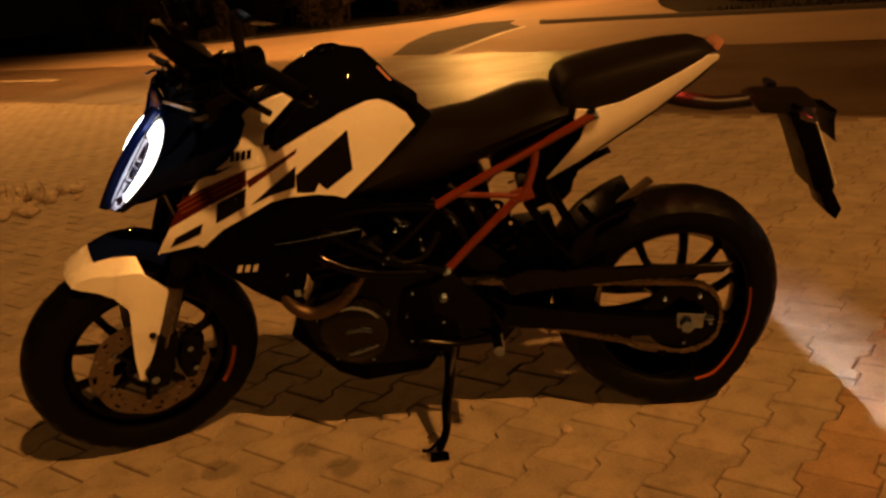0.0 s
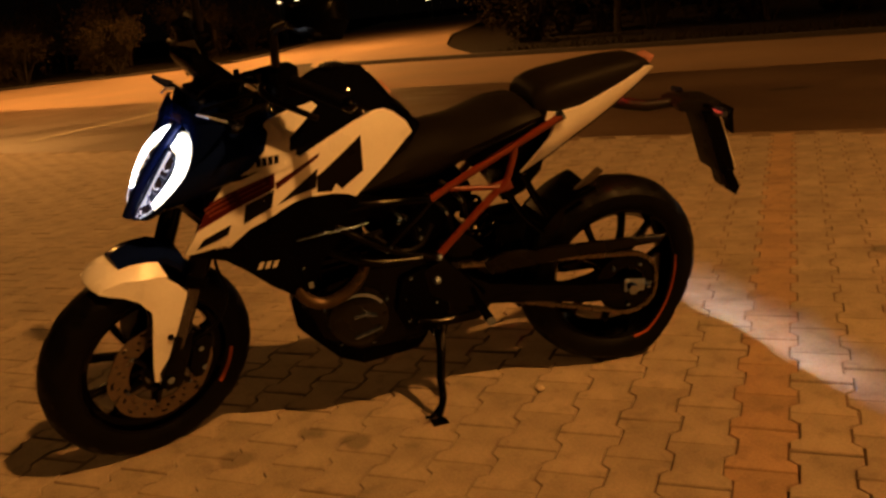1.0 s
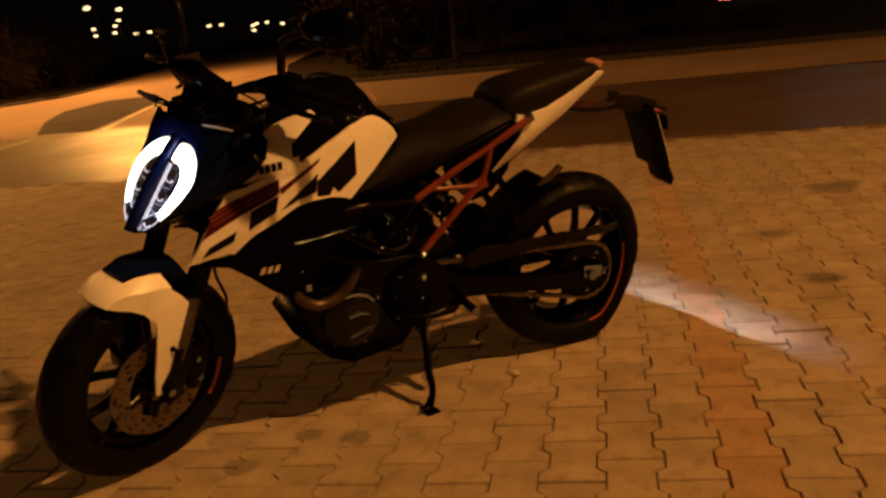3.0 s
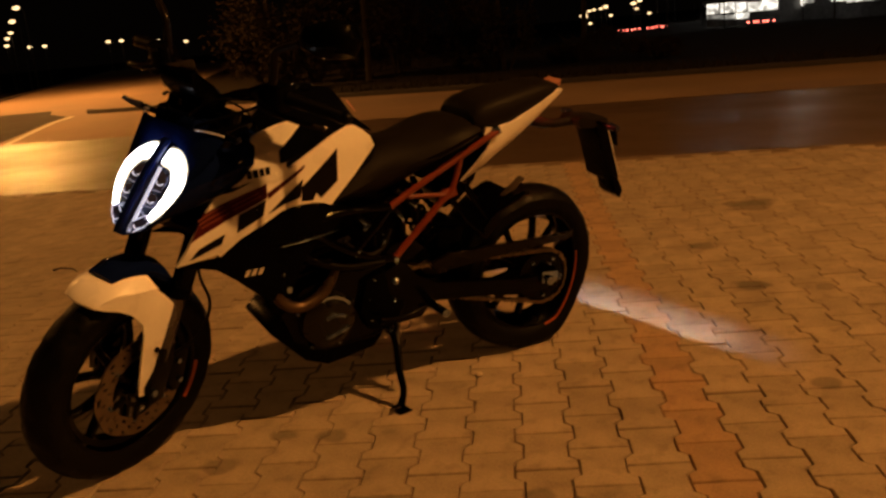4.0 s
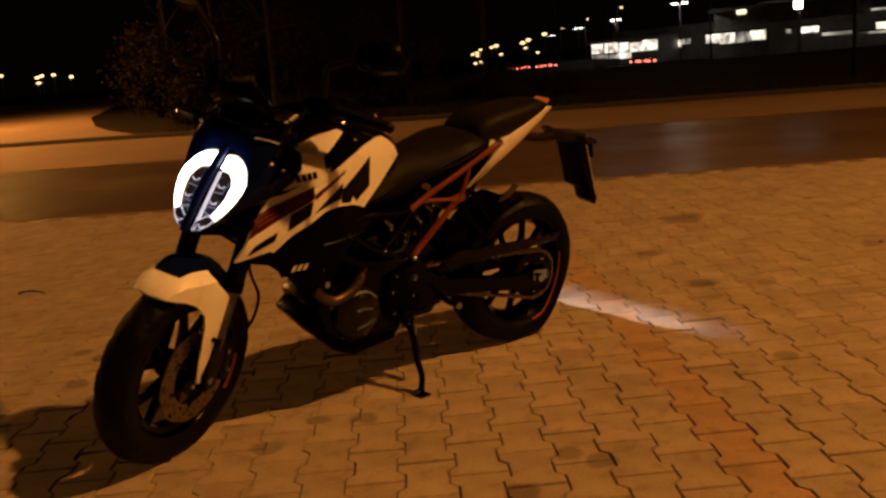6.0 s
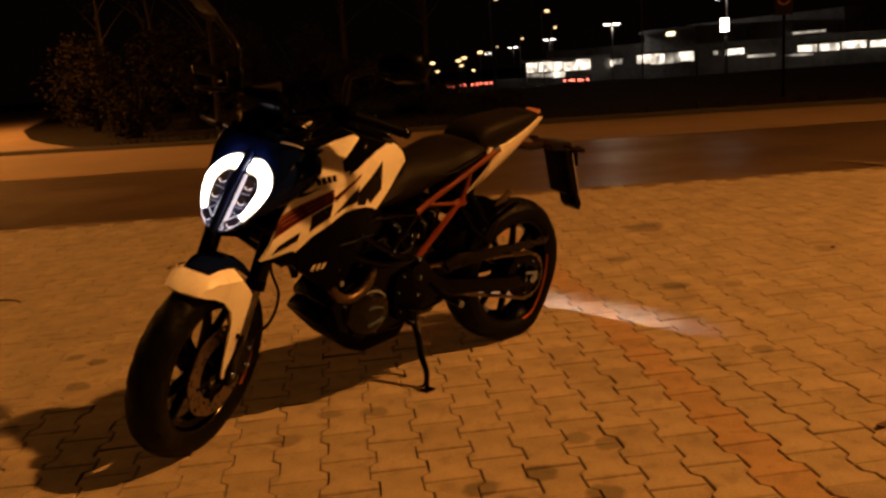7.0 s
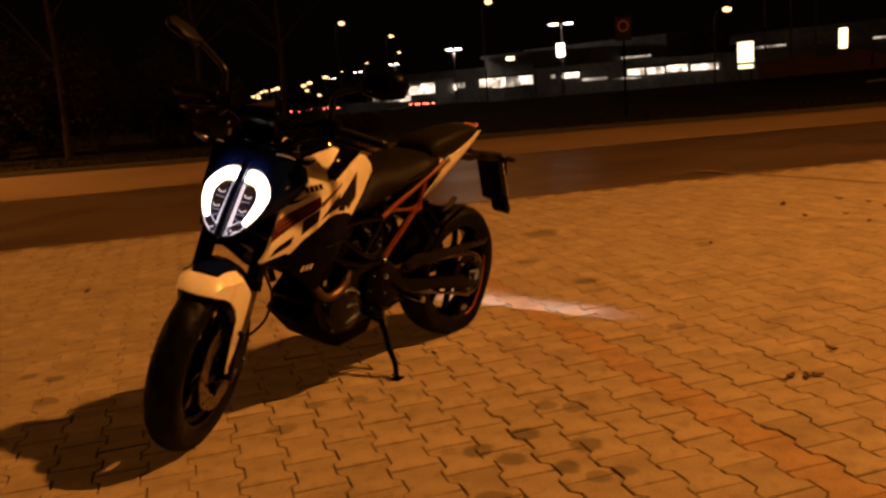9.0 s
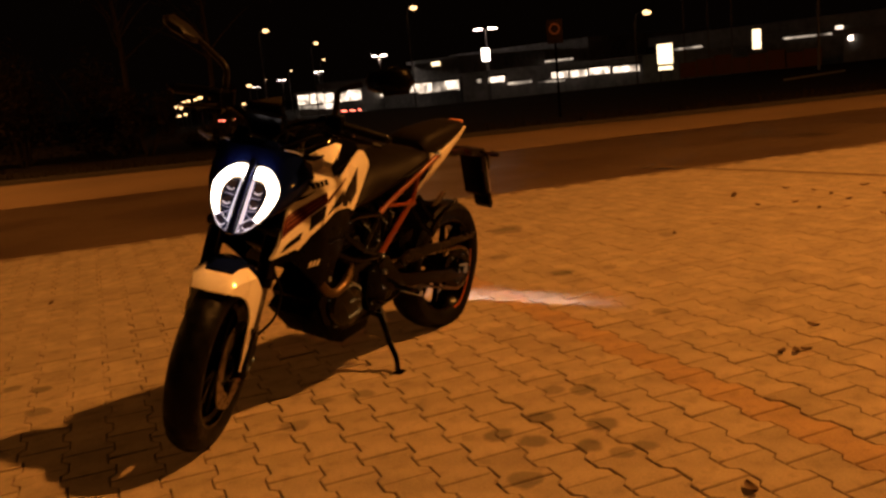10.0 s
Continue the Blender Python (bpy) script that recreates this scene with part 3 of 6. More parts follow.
part("front_axle", steered(cyl(FW + Vector((0, -0.127, 0)), FW + Vector((0, 0.127, 0)), 0.011, seg=12)), bare_metal, bike)
for z, t, far, lab in ((0.728, 0.030, 0.05, "lower_clamp"), (0.985, 0.03, 0.075, "upper_clamp")):
    c = on_fork(z, 0)
    part(lab, steered(box(c.x - 0.045, c.x + far, -0.13, 0.13, z - t / 2, z + t / 2, bevel=0.01)), black_metal, bike)
part("steering_stem", steered(tube([(-1.125, 0, 0.70), (-0.99, 0, 0.99)], 0.03)), black_metal, bike)


# front fender
def fender():
    bm = bmesh.new()
    rows = []
    for x, z, w, drop in ((-1.490, 0.602, 0.056, 0.003), (-1.474, 0.619, 0.066, 0.007), (-1.435, 0.636, 0.079, 0.016), (-1.39, 0.643, 0.090, 0.028), (-1.35, 0.641, 0.098, 0.034), (-1.325, 0.637, 0.101, 0.036)):
        rows.append([(x + 0.010 * abs(f) ** 2, w * f, z - drop * max(0, abs(f) - 0.6) / 0.4) for f in (-1, -0.86, -0.6, -0.3, 0, 0.3, 0.6, 0.86, 1)])
    skin(bm, rows, close=False, caps=False)
    r = bmesh.ops.extrude_face_region(bm, geom=list(bm.faces))
    for v in r["geom"]:
        if isinstance(v, bmesh.types.BMVert):
            v.co.z -= 0.005
            v.co.y *= 0.96
    return bm


fend = part("front_fender", steered(fender()), white_paint, bike, "angular white front mudguard")
CHEEK = [(-1.482, 0.600), (-1.46, 0.609), (-1.43, 0.615), (-1.38, 0.615), (-1.34, 0.611), (-1.322, 0.603), (-1.295, 0.57), (-1.276, 0.540), (-1.288, 0.49), (-1.308, 0.43), (-1.350, 0.315), (-1.385, 0.290), (-1.410, 0.300), (-1.405, 0.36), (-1.390, 0.45), (-1.376, 0.515), (-1.40, 0.556), (-1.43, 0.577), (-1.462, 0.589)]
for s in (-1, 1):
    ch = curved(CHEEK, lambda x, z: 0.110 - 0.044 * max(0, (-1.36 - x) / 0.125) * (z > 0.5) - 0.008 * max(0, (z - 0.55) / 0.06) - 0.006 * max(0, (0.45 - z) / 0.16), s, thick=0.006)
    part("cheek", steered(ch), white_paint, fend)
    part("cheek_bolt", steered(dome((-1.345, s * 0.105, 0.425), (-1.345, s * 0.114, 0.425), 0.009, seg=10)), decal_black, fend)
bm = bmesh.new()
skin(bm, [[(x, w * f, z - d * f * f) for f in (-1, -0.6, -0.2, 0.2, 0.6, 1)] for x, z, w, d in ((-1.415, 0.650, 0.045, 0.006), (-1.36, 0.664, 0.058, 0.014), (-1.30, 0.660, 0.07, 0.022), (-1.25, 0.634, 0.085, 0.04))], close=False, caps=False)
r = bmesh.ops.extrude_face_region(bm, geom=list(bm.faces))
for v in r["geom"]:
    if isinstance(v, bmesh.types.BMVert):
        v.co.z -= 0.02
part("fender_bridge", steered(bm), navy_gloss, fend, "dark blue-black mudguard bridge between the fork legs")

# headlight
LB, LU, LN = Vector((-1.337, 0, 0.752)), Vector((0.644, 0, 0.765)), Vector((-0.765, 0, 0.644))


def lamp_at(s, v, out=0.0):
    bow = -0.9 * s * s - 0.6 * (v - 0.11) ** 2
    return LB + LU * v + Vector((0, s, 0)) + LN * (out + bow)


HALF = [(0.012, 0.243), (0.04, 0.252), (0.072, 0.241), (0.098, 0.208), (0.112, 0.165), (0.108, 0.118), (0.092, 0.072), (0.066, 0.03), (0.036, 0.004), (0.012, -0.004)]


def lamp_shape(pts, out, thick, side):
    """A faceted plate on the bowed face of the headlight."""
    bm = bmesh.new()
    a = [bm.verts.new(lamp_at(side * s, v, out)) for s, v in pts]
    b = [bm.verts.new(lamp_at(side * s, v, out - thick)) for s, v in pts]
    n = len(pts)
    bm.faces.new(a)
    bm.faces.new(list(reversed(b)))
    for i in range(n):
        bm.faces.new((a[i], a[(i + 1) % n], b[(i + 1) % n], b[i]))
    return bm


def band(pts, inner):
    return pts + list(reversed(inner))


lamp = part("headlight", steered(prism([(-1.275, 0.775), (-1.16, 0.925), (-1.10, 0.93), (-1.09, 0.86), (-1.2, 0.76)], -0.055, 0.055, bevel=0.012)), black_plastic, bike, "split LED headlight with bright white C-shaped running lights")
for s in (-1, 1):
    part("lens_bowl", steered(lamp_shape([(p.x, p.y) for p in catmull([(a, b, 0) for a, b in HALF], 4)], -0.004, 0.012, s)), dark_lens, lamp, "dark reflector behind the clear lens")
    outer = [(0.016, 0.240), (0.036, 0.244), (0.064, 0.234), (0.092, 0.204), (0.108, 0.166), (0.104, 0.124), (0.091, 0.086), (0.071, 0.050)]
    inner = [(0.016, 0.200), (0.034, 0.201), (0.054, 0.194), (0.068, 0.176), (0.077, 0.152), (0.076, 0.118), (0.069, 0.084), (0.059, 0.056)]
    arc = [[(p.x, p.y) for p in catmull([(a, b, 0) for a, b in line], 4)] for line in (outer, inner)]
    bm = bmesh.new()
    skin(bm, [[lamp_at(s * a[0], a[1], 0.004), lamp_at(s * b[0], b[1], 0.004), lamp_at(s * b[0], b[1], -0.002), lamp_at(s * a[0], a[1], -0.002)] for a, b in zip(*arc)])
    # wider band added behind the light for its soft cream edge
    rim = [[(0.052 + (a - 0.052) * k, 0.135 + (b - 0.135) * k) for a, b in line] for line, k in zip(arc, (1.07, 0.88))]
    halo = bmesh.new()
    skin(halo, [[lamp_at(s * a[0], a[1], 0.0015), lamp_at(s * b[0], b[1], 0.0015), lamp_at(s * b[0], b[1], -0.0035), lamp_at(s * a[0], a[1], -0.0035)] for a, b in zip(*rim)])
    part("light_guide", steered(halo), led_edge, lamp, "cream band imitating the soft edge of the running light")
    part("running_light", steered(bm), led_glow, lamp, "glowing white running light")
    part("inner_light", steered(lamp_shape([(0.014, 0.188), (0.022, 0.188), (0.026, 0.06), (0.024, 0.004), (0.014, 0.0)], 0.003, 0.005, s)), led_and_glint, lamp)
    for a, b in ((0.128, 0.182), (0.082, 0.122)):
        part("projector", steered(lamp_shape([(0.032, b), (0.054, b - 0.008), (0.062, (a + b) / 2), (0.058, a + 0.004), (0.032, a)], 0.004, 0.006, s)), grey_lens, lamp, "small clear LED projector")
        part("lens_divider", steered(lamp_shape([(0.028, a - 0.002), (0.060, a + 0.001), (0.060, a - 0.001), (0.028, a - 0.005)], 0.005, 0.003, s)), divider_glint, lamp)
    part("lens_divider", steered(lamp_shape([(0.028, 0.068), (0.058, 0.050), (0.058, 0.047), (0.028, 0.065)], 0.006, 0.003, s)), divider_glint, lamp)
    facet = [(0.02, 0.030), (0.052, 0.058), (0.070, 0.046), (0.060, 0.028), (0.036, 0.006), (0.018, 0.000)]
    part("lower_facet", steered(lamp_shape(facet, 0.003, 0.004, s)), grey_lens, lamp, "clear faceted lower lens over a dark bowl")
    # facet edges glow in place of lamp light caught along them
    for p, q in zip(facet, facet[1:] + facet[:1]):
        part("facet_edge", steered(tube([lamp_at(s * p[0], p[1], 0.004), lamp_at(s * q[0], q[1], 0.004)], 0.0016, seg=6)), led_and_glint if p[1] > 0.02 else lens_glint, lamp)
    # curved glowing lines stand for lamp light reflected in the bowls
    for v, r in ((0.155, 0.013), (0.102, 0.012), (0.028, 0.012)):
        c = lamp_at(s * (0.045 if v > 0.05 else 0.040), v, 0.004)
        part("reflector_bowl", steered(tube([c + Vector((0, r * math.cos(a), 0)) + LU * (r * math.sin(a)) for a in (radians(200 + 28 * k) for k in range(6))], 0.0017, seg=6, smooth=2)), led_and_glint, lamp, "reflector bowl edge with its reflected light added as glow")
ridge = [lamp_at(0, v, 0.016) for v in (-0.012, 0.03, 0.09, 0.16, 0.22, 0.262)]
part("centre_ridge", steered(tube(ridge, 0.0125, seg=10)), navy_gloss, lamp, "dark glossy ridge between the two lenses")


def cowl():
    ring = HALF[1:-1]
    full = [(0.0, 0.262)] + ring + [(0.0, -0.012)] + [(-s, v) for s, v in reversed(ring)]
    bm = bmesh.new()
    rows = []
    for ls, vs, back, lift in ((1.0, 1.0, 0.0, 0.0), (1.06, 1.05, 0.008, 0.0), (1.18, 1.10, 0.035, 0.010), (1.36, 1.13, 0.08, 0.016), (1.52, 1.10, 0.13, 0.022), (1.60, 1.03, 0.18, 0.026), (1.56, 0.92, 0.215, 0.03), (1.36, 0.72, 0.24, 0.034), (0.9, 0.4, 0.25, 0.036)):
        rows.append([lamp_at(s, v, 0.002) + LU * ((v - 0.125) * (vs - 1)) + Vector((back, s * (ls - 1), lift)) for s, v in full])
    skin(bm, rows, caps=False)
    return bm


part("headlight_cowl", steered(cowl()), navy_gloss, bike, "glossy blue-black headlight cowl")
TOPS = [[(-1.222, 0.112, 0.868), (-1.19, 0.099, 0.903), (-1.175, 0.07, 0.928), (-1.166, 0.04, 0.943), (-1.162, 0.0, 0.948)],
        [(-1.165, 0.136, 0.922), (-1.168, 0.118, 0.948), (-1.166, 0.085, 0.968), (-1.165, 0.045, 0.975), (-1.165, 0.0, 0.978)],
        [(-1.115, 0.150, 0.976), (-1.135, 0.122, 0.988), (-1.152, 0.088, 0.994), (-1.157, 0.045, 0.997), (-1.158, 0.0, 0.998)],
        [(-1.109, 0.144, 0.974), (-1.128, 0.117, 0.983), (-1.144, 0.085, 0.986), (-1.148, 0.045, 0.987), (-1.149, 0.0, 0.987)]]
bm = bmesh.new()
skin(bm, [[(x, -y, z) for x, y, z in row] + [(x, y, z) for x, y, z in reversed(row[:-1])] for row in TOPS], close=False, caps=False)
part("cowl_top", steered(bm), navy_gloss, bike, "glossy blue-black upper edge of the headlight cowl")
for s in (-1, 1):
    # the rim's highlight is put into its pale colour
    part("cowl_rim", steered(tube([(-1.160, s * 0.094, 1.004), (-1.142, s * 0.116, 1.000), (-1.124, s * 0.132, 0.993), (-1.106, s * 0.142, 0.985)], (0.0028, 0.0036), seg=8)), pale_glint, bike, "cowl rim coloured pale bluish in place of its glint")
part("lamp_bracket", steered(prism([(-1.15, 0.99), (-1.136, 1.022), (-1.113, 1.0), (-1.04, 1.0), (-1.03, 0.90), (-1.09, 0.86)], -0.07, 0.07, bevel=0.008)), navy_gloss, bike)

# pale strip added where the bracket edge shows a highlight
part("bracket_lip", steered(tube([(-1.130, 0.034, 1.024), (-1.128, 0.012, 1.019), (-1.119, -0.012, 1.010), (-1.110, -0.032, 1.003)], (0.005, 0.010), seg=10, flat=0.6)), pale_glint, bike, "pale strip standing for the glint on the lamp bracket")

# instrument, bars and controls
dash = part("dashboard", steered(prism([(-1.112, 1.140), (-1.06, 1.092), (-1.016, 1.050), (-1.008, 1.030), (-1.035, 1.003), (-1.10, 1.050), (-1.138, 1.105), (-1.130, 1.136)], -0.062, 0.062, bevel=0.012)), black_plastic, bike, "black instrument panel with a flat display")
bm = bmesh.new()
skin(bm, [[(-1.115, -0.05, 1.171 - o), (-1.091, -0.05, 1.101 - o), (-1.100, 0.05, 1.062 - o), (-1.126, 0.05, 1.134 - o)] for o in (0.0, 0.007)])
part("display", steered(bm), screen_glass, dash, "pale display glass catching the street light")
for s in (-1, 1):
    up = 0.024 if s > 0 else 0.0
    pts = [(-1.035, 0, 1.045), (-1.037, s * 0.06, 1.05), (-1.02, s * 0.125, 1.078), (-0.988, s * 0.19, 1.088 + up / 2), (-0.965, s * 0.25, 1.080 + up), (-0.925, s * 0.375, 1.060 + up)]
    bar = part("handlebar", steered(tube(pts, 0.0115)), black_metal, bike, "black tapered handlebar")
    part("grip", steered(tube([(-0.97, s * 0.238, 1.082 + up), (-0.947, s * 0.31, 1.071 + up), (-0.921, s * 0.383, 1.058 + up)], 0.0175, seg=16)), grip_rubber, bar, "ribbed black rubber grip")
    part("bar_end", steered(dome((-0.921, s * 0.383, 1.058 + up), (-0.915, s * 0.400, 1.054 + up), 0.0165, seg=16)), black_metal, bar)
    part("switch_box", steered(box(-1.018, -0.948, s * 0.185, s * 0.24, 1.04, 1.118, bevel=0.012)), black_plastic, bar)
    reach = 0.335 if s > 0 else 0.385
    lever = tube([(-1.01, s * 0.175, 1.078), (-1.045, s * 0.22, 1.072), (-1.035, s * 0.29, 1.060), (-1.0, s * reach, 1.045)], (0.010, 0.007), flat=0.7)
    part("lever", steered(lever), worn_black, bar, "black hand lever")
    part("lever_perch", steered(box(-1.03, -0.97, s * 0.155, s * 0.19, 1.068, 1.105, bevel=0.008)), black_metal, bar)
# chrome domes put where bolts and controls show small highlights
for x, y, z, r in ((-1.061, 0.123, 1.046, 0.006), (-1.073, 0.116, 1.024, 0.005), (-1.02, 0.225, 1.092, 0.006), (-1.018, 0.262, 1.045, 0.004)):
    part("control_bolt", steered(dome((x + 0.02, y + 0.008, z), (x - 0.002, y - 0.001, z + 0.001), r, seg=10)), chrome, bike, "small chrome bolt head added for a highlight")
res = part("brake_reservoir", steered(tube([(-1.04, 0.155, 1.09), (-1.048, 0.155, 1.14)], 0.025, seg=18)), black_plastic, bike, "small round brake fluid reservoir")
part("reservoir_cap", steered(tube([(-1.048, 0.155, 1.14), (-1.05, 0.155, 1.15)], 0.027, seg=18)), black_metal, res)


def mirror(stalk, head, wide, tall, facing, shell):
    """A mirror: a bent stalk and a slim angular housing with its glass."""
    st = part("mirror", steered(tube(stalk, (0.0115, 0.0095), smooth=4)), worn_black, bike, "black angular rear-view mirror on a bent stalk")
    c, d = Vector(head), (Vector(facing)).normalized()
    along = (Vector(head) - Vector(stalk[-1]))
    along = (along - d * along.dot(d)).normalized()
    up = d.cross(along)
    shape = [(-0.5, -0.1), (-0.42, -0.36), (0.1, -0.5), (0.42, -0.36), (0.5, 0.0), (0.38, 0.38), (-0.1, 0.42), (-0.45, 0.18)]
    rows = []
    for k, o in ((0.98, 0.012), (1.0, 0.002), (0.95, -0.022), (0.82, -0.04), (0.5, -0.054)):
        rows.append([c + along * (wide * k * a) + up * (tall * k * b) + d * o for a, b in shape])
    bm = bmesh.new()
    skin(bm, rows)
    part("mirror_housing", steered(bm), shell, st)
    bm = bmesh.new()
    skin(bm, [[c + along * (wide * 0.93 * a) + up * (tall * 0.93 * b) + d * o for a, b in shape] for o in (0.0125, 0.0135)])
    part("mirror_glass", steered(bm), mirror_glass, st)


mirror([(-0.995, -0.208, 1.085), (-0.992, -0.208, 1.15), (-0.989, -0.210, 1.198), (-0.985, -0.235, 1.218), (-0.982, -0.285, 1.240)], (-0.970, -0.375, 1.263), 0.17, 0.105, (0.9, 0.1, -0.35), black_plastic)
mirror([(-0.988, 0.183, 1.09), (-0.988, 0.185, 1.15), (-0.985, 0.192, 1.202), (-0.955, 0.255, 1.238), (-0.928, 0.318, 1.270)], (-0.924, 0.378, 1.296), 0.155, 0.048, (0.95, -0.1, -0.05), worn_black)
for s in (-1, 1):
    ind = part("front_indicator", steered(tube([(-1.09, s * 0.10, 0.975), (-1.096, s * 0.185, 0.98)], 0.009)), black_plastic, bike, "small black stalk indicator")
    part("indicator_lens", steered(tube([(-1.095, s * 0.18, 0.98), (-1.112, s * 0.20, 0.99), (-1.128, s * 0.217, 1.004)], (0.012, 0.006), flat=0.7)), dark_lens, ind, "smoked clear indicator lens")
for dy, dz in ((-0.03, 0.0), (0.02, 0.03), (-0.06, -0.02)):
    part("cable", steered(tube([(-1.0, -0.16 + dy, 1.06), (-1.09, -0.1 + dy, 1.03 + dz), (-1.14, -0.03 + dy / 2, 0.98), (-1.08, 0.0, 0.9)], 0.0045, seg=8)), grip_rubber, bike)
part("ignition_barrel", steered(cyl((-1.0, 0, 0.985), (-0.99, 0, 1.015), 0.02)), bare_metal, bike)
key = part("ignition_key", steered(box(-1.0, -0.985, -0.003, 0.003, 1.01, 1.05, bevel=0.001)), black_plastic, bike, "key in the ignition")
part("key_cord", steered(tube([(-0.99, -0.02, 1.03), (-0.965, -0.09, 1.0), (-0.955, -0.13, 0.93)], 0.003, seg=6)), rubber, bike, "thin dark cord hanging from the key")
part("key_fob", steered(tube([(-0.957, -0.13, 0.935), (-0.953, -0.135, 0.90)], (0.008, 0.014), flat=0.5)), black_plastic, bike, "dark key fob")

# tank
TANK = [(-0.99, 0.80, 0.86, 0.10), (-0.95, 0.74, 0.94, 0.125), (-0.90, 0.72, 0.985, 0.135), (-0.86, 0.71, 1.012, 0.138), (-0.81, 0.71, 1.037, 0.136), (-0.75, 0.71, 1.044, 0.13), (-0.69, 0.71, 1.03, 0.118), (-0.655, 0.71, 0.99, 0.105), (-0.62, 0.71, 0.94, 0.095), (-0.575, 0.71, 0.886, 0.08), (-0.54, 0.72, 0.85, 0.068)]
bm = bmesh.new()
skin(bm, [ring_section(x, zb, zt, h, 0.62, 0.9, 28) for x, zb, zt, h in TANK])
tank = part("fuel_tank", bm, black_gloss, bike, "glossy black fuel tank")
part("tank_cap", lathe([(0.0, 0.0), (0.032, 0.0), (0.034, 0.006), (0.026, 0.010), (0.0, 0.010)], Vector((0, 0, 0)), seg=28), black_metal, tank, "round black filler cap")
cap = bpy.data.objects["tank_cap"]
cap.matrix_basis = pose(-0.77, 0, 1.036, 90, 0, 0)
for k in range(7):
    a = radians(51 * k + 8)
    part("cap_bolt", dome((-0.77 + 0.028 * math.cos(a), 0.028 * math.sin(a), 1.036), (-0.77 + 0.028 * math.cos(a), 0.028 * math.sin(a), 1.0455), 0.0032), bare_metal, tank)
part("tank_strap", curved([(-0.70, 1.0), (-0.585, 0.905), (-0.575, 0.893), (-0.60, 0.905), (-0.69, 0.985)], lambda x, z: 0.05, -1, thick=0.1, step=0.03), black_plastic, tank)
part("tank_sticker", tube([(-0.655, -0.046, 0.998), (-0.64, -0.047, 0.978), (-0.628, -0.046, 0.962)], 0.003, flat=0.3, seg=8), red_lens, tank, "thin reddish sticker strip")


def flank(x, z):
    (h,) = lerp_table(x, [(-1.26, 0.156), (-1.1, 0.178), (-0.98, 0.186), (-0.88, 0.174), (-0.80, 0.155), (-0.74, 0.137), (-0.69, 0.120), (-0.63, 0.098), (-0.57, 0.078)])
    # the front edge curls in towards the tank, more so near its top
    edge = (x + 1.225) * 0.74 - (z - 0.645) * 0.672
    curl = 0.088 * max(0, 1 - max(0, edge) / 0.08) ** 1.4 * min(1, max(0, (z - 0.68) / 0.2))
    return h - curl - 0.35 * max(0, z - 0.88) ** 1.2 - 0.10 * max(0, 0.72 - z)


SHROUD = [(-1.222, 0.640), (-1.190, 0.645), (-1.116, 0.660), (-1.108, 0.652), (-1.050, 0.696), (-0.969, 0.734), (-0.927, 0.752), (-0.884, 0.757), (-0.822, 0.750), (-0.785, 0.738), (-0.764, 0.726), (-0.67, 0.792), (-0.586, 0.860), (-0.602, 0.892), (-0.635, 0.922), (-0.66, 0.935), (-0.69, 0.937), (-0.743, 0.924), (-0.82, 0.897), (-0.898, 0.866), (-0.922, 0.884), (-0.915, 0.912), (-0.875, 0.945), (-0.836, 0.978), (-0.845, 0.985), (-0.90, 0.968), (-0.966, 0.938), (-1.033, 0.877), (-1.097, 0.799), (-1.17, 0.713)]
DECALS = [
    (decal_black, "black_flash", [(-0.735, 0.888), (-0.737, 0.792), (-0.800, 0.757), (-0.815, 0.777), (-0.828, 0.757), (-0.866, 0.765), (-0.862, 0.806), (-0.815, 0.836)]),
    (decal_black, "black_flash", [(-0.972, 0.752), (-0.93, 0.782), (-0.858, 0.828), (-0.868, 0.778), (-0.925, 0.768)]),
    (decal_maroon, "maroon_line", [(-0.969, 0.812), (-0.848, 0.868), (-0.853, 0.857), (-0.967, 0.795)]),
    (decal_maroon, "maroon_panel", [(-1.180, 0.702), (-1.134, 0.766), (-0.967, 0.836), (-0.972, 0.800), (-1.086, 0.748)]),
    (decal_black, "black_flash", [(-1.061, 0.715), (-1.049, 0.761), (-0.974, 0.795), (-0.986, 0.750)]),
    (decal_black, "black_flash", [(-1.187, 0.655), (-1.166, 0.682), (-1.092, 0.716), (-1.103, 0.690)]),
]


def in_panel(p0, px, pz, lo, hi, v0, v1):
    """A slanted bar inside the maroon panel."""
    a, b = Vector(p0), Vector((px, pz))
    n = Vector((-(b - a).y, (b - a).x)).normalized()
    return [tuple(a + (b - a) * lo + n * v0), tuple(a + (b - a) * hi + n * v0), tuple(a + (b - a) * hi + n * v1), tuple(a + (b - a) * lo + n * v1)]


